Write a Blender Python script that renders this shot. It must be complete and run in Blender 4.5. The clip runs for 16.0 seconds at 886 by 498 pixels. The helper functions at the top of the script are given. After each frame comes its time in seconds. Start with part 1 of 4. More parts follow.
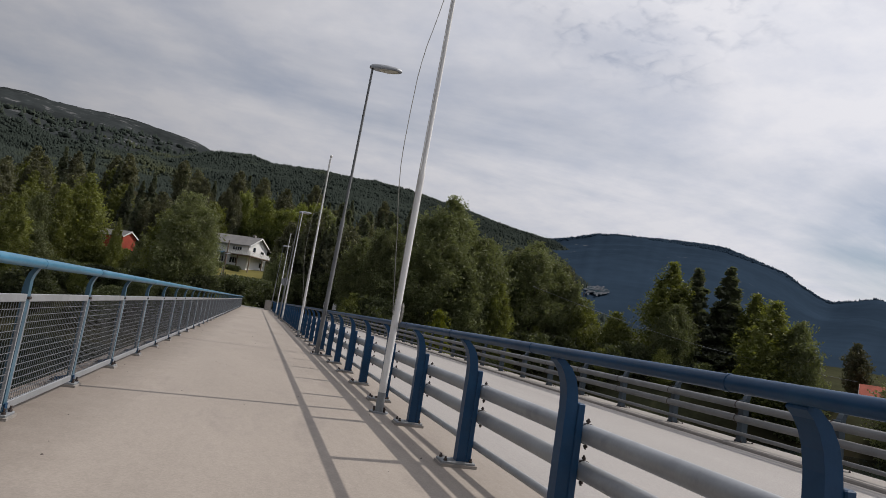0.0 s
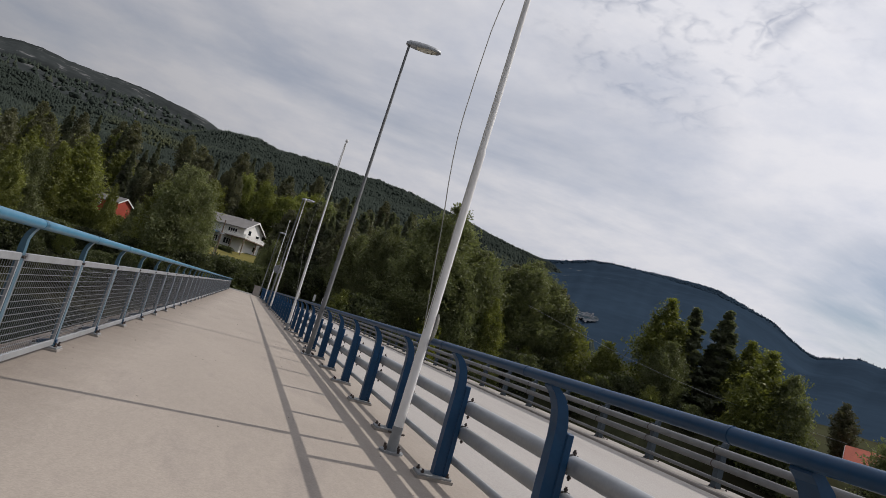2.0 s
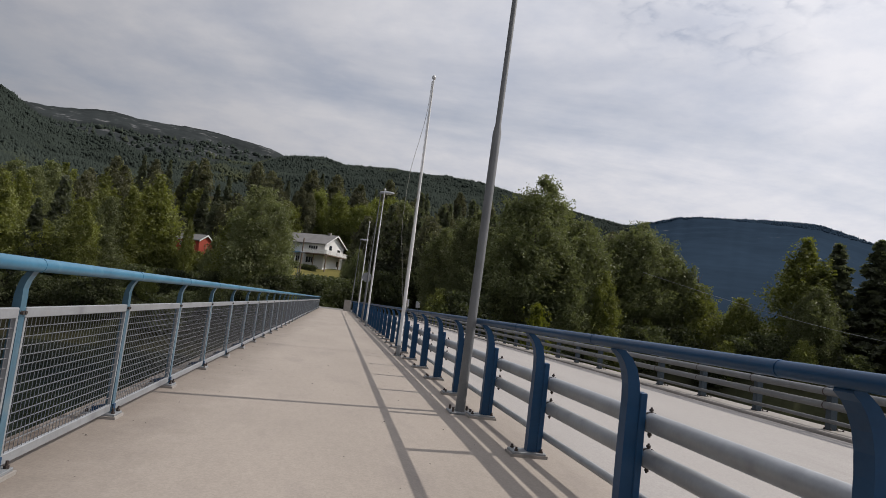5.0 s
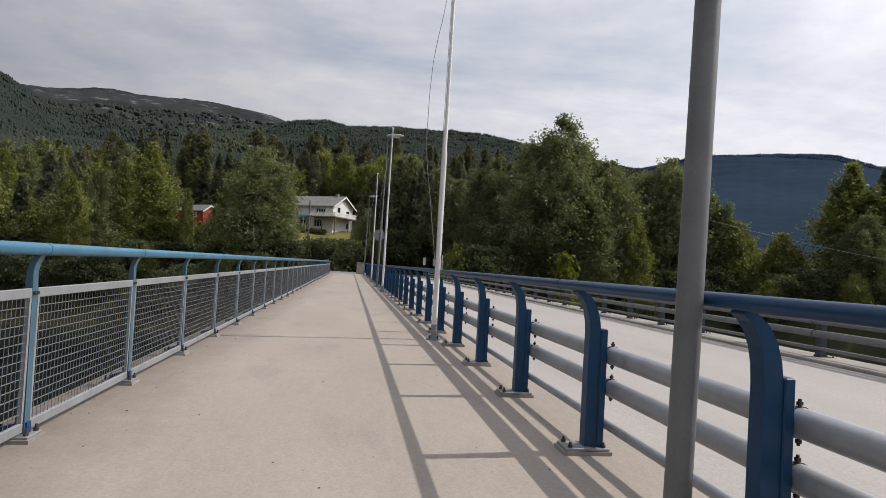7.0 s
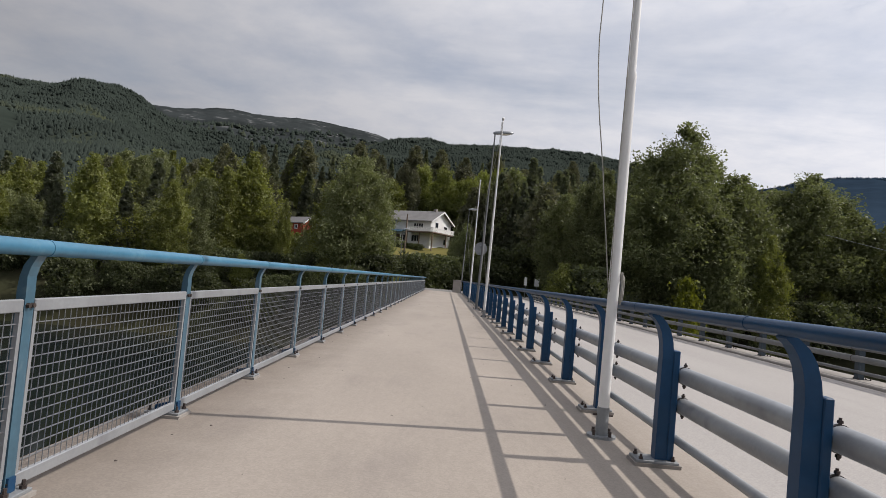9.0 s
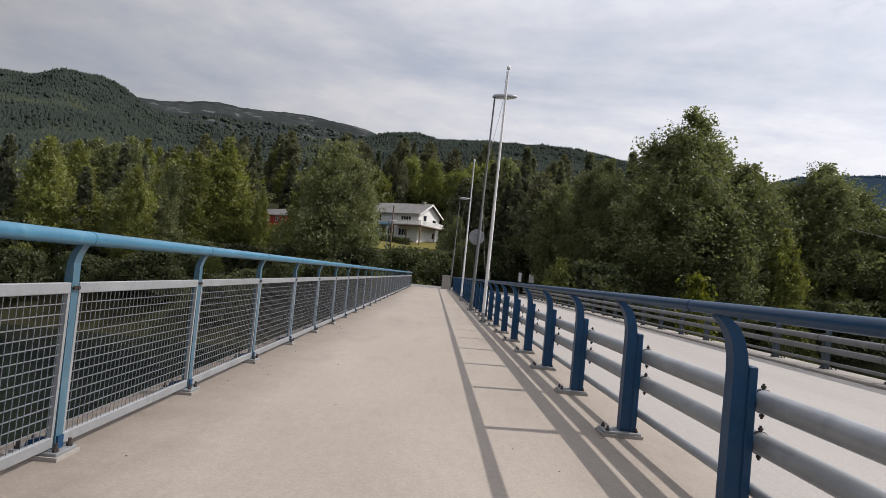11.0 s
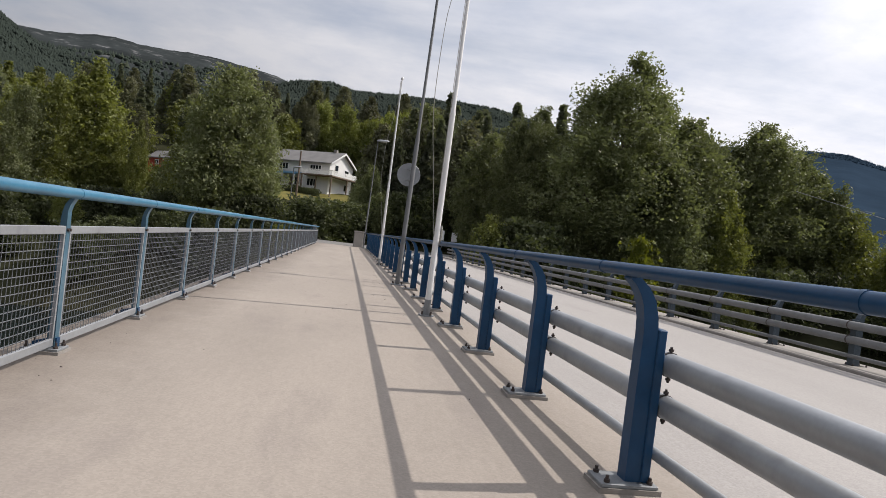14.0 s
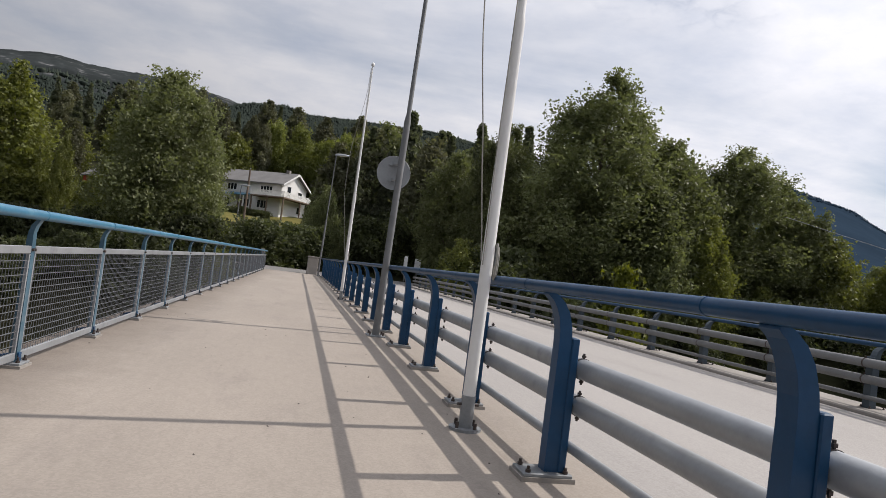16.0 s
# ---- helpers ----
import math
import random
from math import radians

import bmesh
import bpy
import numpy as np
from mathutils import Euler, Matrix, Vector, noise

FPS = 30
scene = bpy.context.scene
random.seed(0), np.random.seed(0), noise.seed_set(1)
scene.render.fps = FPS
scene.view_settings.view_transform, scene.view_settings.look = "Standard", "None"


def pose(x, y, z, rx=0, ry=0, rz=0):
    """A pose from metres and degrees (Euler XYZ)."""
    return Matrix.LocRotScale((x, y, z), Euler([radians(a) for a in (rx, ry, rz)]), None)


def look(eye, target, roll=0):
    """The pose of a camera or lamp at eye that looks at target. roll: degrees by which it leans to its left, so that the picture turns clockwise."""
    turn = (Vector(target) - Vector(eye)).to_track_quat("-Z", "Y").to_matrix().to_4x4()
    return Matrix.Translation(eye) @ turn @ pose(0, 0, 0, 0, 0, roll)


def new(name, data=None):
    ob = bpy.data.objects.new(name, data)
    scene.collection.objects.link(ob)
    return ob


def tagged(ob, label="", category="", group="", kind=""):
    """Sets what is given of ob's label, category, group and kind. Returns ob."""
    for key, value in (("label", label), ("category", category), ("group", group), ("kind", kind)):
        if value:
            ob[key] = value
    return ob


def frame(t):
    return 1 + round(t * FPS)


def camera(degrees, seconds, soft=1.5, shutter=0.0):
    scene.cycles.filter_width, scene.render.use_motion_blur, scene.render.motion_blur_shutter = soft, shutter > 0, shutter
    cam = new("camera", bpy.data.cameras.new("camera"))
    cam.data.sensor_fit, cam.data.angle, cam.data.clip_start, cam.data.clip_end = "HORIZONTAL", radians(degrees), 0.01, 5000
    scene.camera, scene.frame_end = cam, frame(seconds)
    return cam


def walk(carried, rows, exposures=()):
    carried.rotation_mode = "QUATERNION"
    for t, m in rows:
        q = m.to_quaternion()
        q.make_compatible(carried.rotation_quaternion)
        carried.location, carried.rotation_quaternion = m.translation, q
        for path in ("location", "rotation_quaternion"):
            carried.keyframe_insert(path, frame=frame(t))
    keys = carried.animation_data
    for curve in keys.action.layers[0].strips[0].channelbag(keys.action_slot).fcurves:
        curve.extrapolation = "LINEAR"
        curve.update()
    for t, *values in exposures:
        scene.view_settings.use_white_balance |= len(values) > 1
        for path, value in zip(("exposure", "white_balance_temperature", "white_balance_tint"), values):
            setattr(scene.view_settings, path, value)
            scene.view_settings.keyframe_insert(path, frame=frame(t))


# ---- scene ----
cam = camera(69.2, 16.0, 0.8)
PATH = [
    (0, (0.236, -7.823, 1.255), (0.757, -5.907, 1.496), 8.9),
    (0.5, (0.244, -7.659, 1.256), (0.638, -5.707, 1.438), 10.1),
    (1, (0.269, -7.224, 1.245), (0.764, -5.293, 1.411), 12.3),
    (1.5, (0.243, -6.609, 1.235), (0.766, -4.689, 1.437), 15.0),
    (2, (0.165, -5.741, 1.266), (0.696, -3.831, 1.534), 16.0),
    (2.5, (0.165, -4.621, 1.261), (0.7, -2.711, 1.518), 13.0),
    (3, (0.177, -3.367, 1.251), (0.707, -1.458, 1.524), 12.4),
    (3.5, (0.152, -2.195, 1.251), (0.648, -0.268, 1.447), 11.6),
    (4, (0.208, -0.751, 1.262), (0.646, 1.188, 1.486), 12.2),
    (4.5, (0.234, 0.481, 1.222), (0.715, 2.42, 1.326), 13.2),
    (5, (0.285, 1.967, 1.282), (0.591, 3.935, 1.475), 6.9),
    (5.2, (0.283, 2.505, 1.264), (0.51, 4.489, 1.391), 5.1),
    (7.5, (0.551, 8.965, 1.3), (0.844, 10.942, 1.355), 2.9),
    (8, (0.533, 10.31, 1.288), (0.859, 12.28, 1.405), 6.7),
    (8.5, (0.499, 11.599, 1.279), (0.726, 13.578, 1.462), 4.2),
    (9, (0.53, 12.968, 1.3), (0.512, 14.966, 1.392), 5.3),
    (9.2, (0.521, 13.48, 1.292), (0.5, 15.474, 1.447), 4.7),
    (11.3, (0.547, 19.288, 1.251), (0.572, 21.287, 1.29), 5.5),
    (11.5, (0.633, 19.873, 1.264), (0.675, 21.872, 1.231), 0.4),
    (12, (0.586, 21.218, 1.237), (0.68, 23.215, 1.228), 5.3),
    (12.5, (0.573, 22.564, 1.256), (0.808, 24.55, 1.215), 6.1),
    (13, (0.604, 23.975, 1.225), (0.895, 25.952, 1.143), 8.1),
    (13.5, (0.618, 25.343, 1.234), (0.919, 27.319, 1.165), 7.5),
    (14, (0.607, 26.742, 1.239), (0.91, 28.718, 1.218), 7.0),
    (14.5, (0.576, 28.106, 1.24), (0.878, 30.083, 1.234), 7.9),
    (15, (0.595, 29.537, 1.231), (0.981, 31.499, 1.234), 9.8),
    (15.5, (0.552, 30.809, 1.218), (0.978, 32.763, 1.189), 11.4),
    (15.7, (0.591, 31.42, 1.246), (1.117, 33.35, 1.255), 15.7),
    (16, (0.599, 32.224, 1.206), (1.032, 34.175, 1.284), 7.3),
]
walk(cam, [(t, look(eye, target, roll)) for t, eye, target, roll in PATH],
     [(t, stops, 6590, 12) for t, stops in ((0, -0.30), (3.5, -0.30), (5, -0.18), (7.5, 0.04), (9, 0.0), (12.5, 0.20), (14, 0.17), (16, 0.07))])

# ---------------------------------------------------------------- light
SUN_DIR = Vector((0.94, 0.15, 1.0)).normalized()       # towards the sun
sun = new("sun", bpy.data.lights.new("sun", "SUN"))
sun.data.energy, sun.data.angle, sun.data.color = 3.6, radians(0.6), (1.0, 0.95, 0.88)
sun.matrix_world = Matrix.Translation((0, 0, 60)) @ SUN_DIR.to_track_quat("Z", "Y").to_matrix().to_4x4()

world = bpy.data.worlds.new("sky")
scene.world = world
world.use_nodes = True
wn, wl = world.node_tree.nodes, world.node_tree.links
wn.clear()


def wnode(kind, **values):
    n = wn.new(kind)
    for k, v in values.items():
        n.inputs[k].default_value = v
    return n


sky = wn.new("ShaderNodeTexSky")
sky.sky_type, sky.sun_disc = "NISHITA", False
sky.sun_elevation = math.asin(SUN_DIR.z)
sky.sun_rotation = math.atan2(SUN_DIR.x, SUN_DIR.y)
sky.air_density, sky.dust_density = 1.0, 1.5
coord = wn.new("ShaderNodeTexCoord")
# clouds lie on a flat layer overhead: the direction divided by its height
sep = wn.new("ShaderNodeSeparateXYZ")
wl.new(coord.outputs["Generated"], sep.inputs[0])
lift = wn.new("ShaderNodeMath"); lift.operation = "ADD"; lift.inputs[1].default_value = 0.16
wl.new(sep.outputs["Z"], lift.inputs[0])
floorz = wn.new("ShaderNodeMath"); floorz.operation = "MAXIMUM"; floorz.inputs[1].default_value = 0.06
wl.new(lift.outputs[0], floorz.inputs[0])
dx = wn.new("ShaderNodeMath"); dx.operation = "DIVIDE"
dy = wn.new("ShaderNodeMath"); dy.operation = "DIVIDE"
wl.new(sep.outputs["X"], dx.inputs[0]); wl.new(floorz.outputs[0], dx.inputs[1])
wl.new(sep.outputs["Y"], dy.inputs[0]); wl.new(floorz.outputs[0], dy.inputs[1])
flat = wn.new("ShaderNodeCombineXYZ")
wl.new(dx.outputs[0], flat.inputs[0]); wl.new(dy.outputs[0], flat.inputs[1])
stretch = wn.new("ShaderNodeMapping")
stretch.inputs["Rotation"].default_value = (0, 0, radians(-28))
stretch.inputs["Scale"].default_value = (0.6, 1.2, 1.0)
wl.new(flat.outputs[0], stretch.inputs[0])
sheet = wnode("ShaderNodeTexNoise", Scale=0.8, Detail=7.0, Roughness=0.56, Distortion=0.5)
wl.new(stretch.outputs[0], sheet.inputs["Vector"])
cover = wn.new("ShaderNodeValToRGB")
cover.color_ramp.elements[0].position, cover.color_ramp.elements[0].color = 0.30, (0.50, 0.50, 0.50, 1)
cover.color_ramp.elements[1].position, cover.color_ramp.elements[1].color = 0.50, (1, 1, 1, 1)
wl.new(sheet.outputs["Fac"], cover.inputs[0])
# a field of broken puffs high on one side: thin blue gaps run between them
field = wn.new("ShaderNodeVectorMath"); field.operation = "DOT_PRODUCT"
field.inputs[1].default_value = Vector((0.42, 0.68, 0.60)).normalized()
wl.new(coord.outputs["Generated"], field.inputs[0])
inside = wn.new("ShaderNodeMapRange")
inside.inputs["From Min"].default_value, inside.inputs["From Max"].default_value = 0.962, 0.992
wl.new(field.outputs["Value"], inside.inputs[0])
warp = wnode("ShaderNodeTexNoise", Scale=7.0, Detail=4.0, Roughness=0.6)
wl.new(flat.outputs[0], warp.inputs["Vector"])
bent = wn.new("ShaderNodeVectorMath"); bent.operation = "MULTIPLY_ADD"
bent.inputs[1].default_value = (0.12, 0.12, 0.0)
wl.new(warp.outputs["Color"], bent.inputs[0]); wl.new(flat.outputs[0], bent.inputs[2])
cells = wnode("ShaderNodeTexVoronoi", Scale=15.0)
cells.feature = "DISTANCE_TO_EDGE"
wl.new(bent.outputs[0], cells.inputs["Vector"])
crack = wn.new("ShaderNodeMapRange")
crack.inputs["From Min"].default_value, crack.inputs["From Max"].default_value = 0.20, 0.0
crack.inputs["To Max"].default_value = 0.6
wl.new(cells.outputs["Distance"], crack.inputs[0])
broken = wn.new("ShaderNodeMapRange")
broken.inputs["From Min"].default_value, broken.inputs["From Max"].default_value = 0.46, 0.66
wl.new(warp.outputs["Fac"], broken.inputs[0])
gap = wn.new("ShaderNodeMath"); gap.operation = "MULTIPLY"
wl.new(crack.outputs[0], gap.inputs[0]); wl.new(broken.outputs[0], gap.inputs[1])
gap2 = wn.new("ShaderNodeMath"); gap2.operation = "MULTIPLY"
wl.new(gap.outputs[0], gap2.inputs[0]); wl.new(inside.outputs[0], gap2.inputs[1])
# clear sky low on the sunny side, beyond the sheet's edge
clear = wn.new("ShaderNodeVectorMath"); clear.operation = "DOT_PRODUCT"
clear.inputs[1].default_value = Vector((0.79, 0.60, 0.13)).normalized()
wl.new(coord.outputs["Generated"], clear.inputs[0])
open_sky = wn.new("ShaderNodeMapRange")
open_sky.inputs["From Min"].default_value, open_sky.inputs["From Max"].default_value = 0.984, 0.998
open_sky.inputs["To Max"].default_value = 0.9
wl.new(clear.outputs["Value"], open_sky.inputs[0])
ragged = wn.new("ShaderNodeMath"); ragged.operation = "MULTIPLY"
streak = wn.new("ShaderNodeMapRange")
streak.inputs["From Min"].default_value, streak.inputs["From Max"].default_value = 0.62, 0.40
wl.new(sheet.outputs["Fac"], streak.inputs[0])
wl.new(open_sky.outputs[0], ragged.inputs[0]); wl.new(streak.outputs[0], ragged.inputs[1])
gaps = wn.new("ShaderNodeMath"); gaps.operation = "MAXIMUM"
wl.new(gap2.outputs[0], gaps.inputs[0]); wl.new(ragged.outputs[0], gaps.inputs[1])
closed = wn.new("ShaderNodeMath"); closed.operation = "SUBTRACT"; closed.use_clamp = True
wl.new(cover.outputs[0], closed.inputs[0]); wl.new(gaps.outputs[0], closed.inputs[1])
puffs = wnode("ShaderNodeTexNoise", Scale=4.2, Detail=6.0, Roughness=0.6)
wl.new(flat.outputs[0], puffs.inputs["Vector"])
tone = wn.new("ShaderNodeValToRGB")
tone.color_ramp.elements[0].position, tone.color_ramp.elements[0].color = 0.30, (6.6, 6.95, 7.8, 1)
tone.color_ramp.elements[1].position, tone.color_ramp.elements[1].color = 0.60, (7.85, 8.0, 8.5, 1)
wl.new(puffs.outputs["Fac"], tone.inputs[0])
# the sheet glows towards the sun
toward = wn.new("ShaderNodeVectorMath"); toward.operation = "DOT_PRODUCT"
toward.inputs[1].default_value = SUN_DIR
wl.new(coord.outputs["Generated"], toward.inputs[0])
glow = wn.new("ShaderNodeMapRange")
glow.inputs["From Min"].default_value, glow.inputs["From Max"].default_value = -0.1, 0.95
glow.inputs["To Min"].default_value, glow.inputs["To Max"].default_value = 0.58, 1.58
wl.new(toward.outputs["Value"], glow.inputs[0])
cloud = wn.new("ShaderNodeVectorMath"); cloud.operation = "SCALE"
wl.new(tone.outputs[0], cloud.inputs[0]); wl.new(glow.outputs[0], cloud.inputs["Scale"])
mix = wn.new("ShaderNodeMix"); mix.data_type = "RGBA"
wl.new(closed.outputs[0], mix.inputs[0]); wl.new(sky.outputs[0], mix.inputs[6]); wl.new(cloud.outputs[0], mix.inputs[7])
bg = wnode("ShaderNodeBackground", Strength=0.085)
wl.new(mix.outputs[2], bg.inputs["Color"])
wout = wn.new("ShaderNodeOutputWorld")
wl.new(bg.outputs[0], wout.inputs[0])


# ---------------------------------------------------------------- materials
def surface(name, base, rough=0.6, metal=0.0, vary=0.25, scale=1.0, fine=30.0, bump=0.2, spots=None, grit=0.0,
            per_object=0.0, stretch=(1, 1, 1), spec=0.5, world_space=True, through_light=None, dirt=None):
    """A procedural surface: two scales of tone, optional stains, grit and relief."""
    m = bpy.data.materials.new(name)
    m.use_nodes = True
    n, l = m.node_tree.nodes, m.node_tree.links
    bsdf = n["Principled BSDF"]
    bsdf.inputs["Roughness"].default_value, bsdf.inputs["Metallic"].default_value = rough, metal
    bsdf.inputs["Specular IOR Level"].default_value = spec
    if world_space:
        vec = n.new("ShaderNodeNewGeometry").outputs["Position"]
    else:
        vec = n.new("ShaderNodeTexCoord").outputs["Object"]
    mp = n.new("ShaderNodeMapping")
    mp.inputs["Scale"].default_value = stretch
    l.new(vec, mp.inputs[0])
    big = n.new("ShaderNodeTexNoise")
    big.inputs["Scale"].default_value, big.inputs["Detail"].default_value = scale, 6.0
    small = n.new("ShaderNodeTexNoise")
    small.inputs["Scale"].default_value, small.inputs["Detail"].default_value = fine, 4.0
    for t in (big, small):
        l.new(mp.outputs[0], t.inputs["Vector"])
    add = n.new("ShaderNodeMath"); add.operation = "MULTIPLY_ADD"
    add.inputs[1].default_value = 0.45
    l.new(small.outputs["Fac"], add.inputs[0]); l.new(big.outputs["Fac"], add.inputs[2])
    rng = n.new("ShaderNodeMapRange")
    rng.inputs["From Min"].default_value, rng.inputs["From Max"].default_value = 0.42, 1.02
    rng.inputs["To Min"].default_value, rng.inputs["To Max"].default_value = 1 - vary, 1 + vary
    l.new(add.outputs[0], rng.inputs[0])
    col = n.new("ShaderNodeVectorMath"); col.operation = "SCALE"
    col.inputs[0].default_value = base[:3]
    l.new(rng.outputs[0], col.inputs["Scale"])
    out = col.outputs[0]
    if per_object:
        info = n.new("ShaderNodeObjectInfo")
        r2 = n.new("ShaderNodeMapRange")
        r2.inputs["To Min"].default_value, r2.inputs["To Max"].default_value = 1 - per_object, 1 + per_object
        l.new(info.outputs["Random"], r2.inputs[0])
        c2 = n.new("ShaderNodeVectorMath"); c2.operation = "SCALE"
        l.new(out, c2.inputs[0]); l.new(r2.outputs[0], c2.inputs["Scale"])
        out = c2.outputs[0]
    if spots:
        colour, size, lo, hi = spots
        st = n.new("ShaderNodeTexNoise")
        st.inputs["Scale"].default_value, st.inputs["Detail"].default_value = size, 5.0
        st.inputs["Roughness"].default_value = 0.65
        l.new(mp.outputs[0], st.inputs["Vector"])
        rp = n.new("ShaderNodeMapRange")
        rp.inputs["From Min"].default_value, rp.inputs["From Max"].default_value = lo, hi
        l.new(st.outputs["Fac"], rp.inputs[0])
        mx = n.new("ShaderNodeMix"); mx.data_type = "RGBA"
        mx.inputs[7].default_value = (*colour, 1)
        l.new(rp.outputs[0], mx.inputs[0]); l.new(out, mx.inputs[6])
        out = mx.outputs[2]
    if dirt:      # grime that gathers towards one side of the deck, with a ragged border
        colour, x0, x1 = dirt
        sx = n.new("ShaderNodeSeparateXYZ")
        l.new(vec, sx.inputs[0])
        dn = n.new("ShaderNodeTexNoise")
        dn.inputs["Scale"].default_value, dn.inputs["Detail"].default_value, dn.inputs["Roughness"].default_value = 2.2, 6.0, 0.7
        l.new(vec, dn.inputs["Vector"])
        da = n.new("ShaderNodeMath"); da.operation = "MULTIPLY_ADD"
        da.inputs[1].default_value = -0.9
        l.new(dn.outputs["Fac"], da.inputs[0]); l.new(sx.outputs["X"], da.inputs[2])
        dm = n.new("ShaderNodeMapRange")
        dm.inputs["From Min"].default_value, dm.inputs["From Max"].default_value = x1 - 0.45, x0 - 0.45
        dm.inputs["To Max"].default_value = 0.7
        l.new(da.outputs[0], dm.inputs[0])
        dx2 = n.new("ShaderNodeMix"); dx2.data_type = "RGBA"
        dx2.inputs[7].default_value = (*colour, 1)
        l.new(dm.outputs[0], dx2.inputs[0]); l.new(out, dx2.inputs[6])
        out = dx2.outputs[2]
    if grit:
        vo = n.new("ShaderNodeTexVoronoi")
        vo.inputs["Scale"].default_value = 75.0
        l.new(vec, vo.inputs["Vector"])
        gr = n.new("ShaderNodeMapRange")
        gr.inputs["To Min"].default_value, gr.inputs["To Max"].default_value = 1 - grit, 1 + grit
        vs = n.new("ShaderNodeSeparateColor")
        l.new(vo.outputs["Color"], vs.inputs[0]); l.new(vs.outputs[0], gr.inputs[0])
        c3 = n.new("ShaderNodeVectorMath"); c3.operation = "SCALE"
        l.new(out, c3.inputs[0]); l.new(gr.outputs[0], c3.inputs["Scale"])
        out = c3.outputs[0]
    l.new(out, bsdf.inputs["Base Color"])
    if bump:
        bp = n.new("ShaderNodeBump")
        bp.inputs["Strength"].default_value, bp.inputs["Distance"].default_value = bump, 0.01
        l.new(small.outputs["Fac"], bp.inputs["Height"])
        l.new(bp.outputs[0], bsdf.inputs["Normal"])
    if through_light:
        tr = n.new("ShaderNodeBsdfTranslucent")
        sc = n.new("ShaderNodeVectorMath"); sc.operation = "MULTIPLY"
        sc.inputs[1].default_value = through_light
        l.new(out, sc.inputs[0]); l.new(sc.outputs[0], tr.inputs["Color"])
        ms = n.new("ShaderNodeMixShader"); ms.inputs[0].default_value = 0.34
        l.new(bsdf.outputs[0], ms.inputs[1]); l.new(tr.outputs[0], ms.inputs[2])
        l.new(ms.outputs[0], n["Material Output"].inputs["Surface"])
    return m


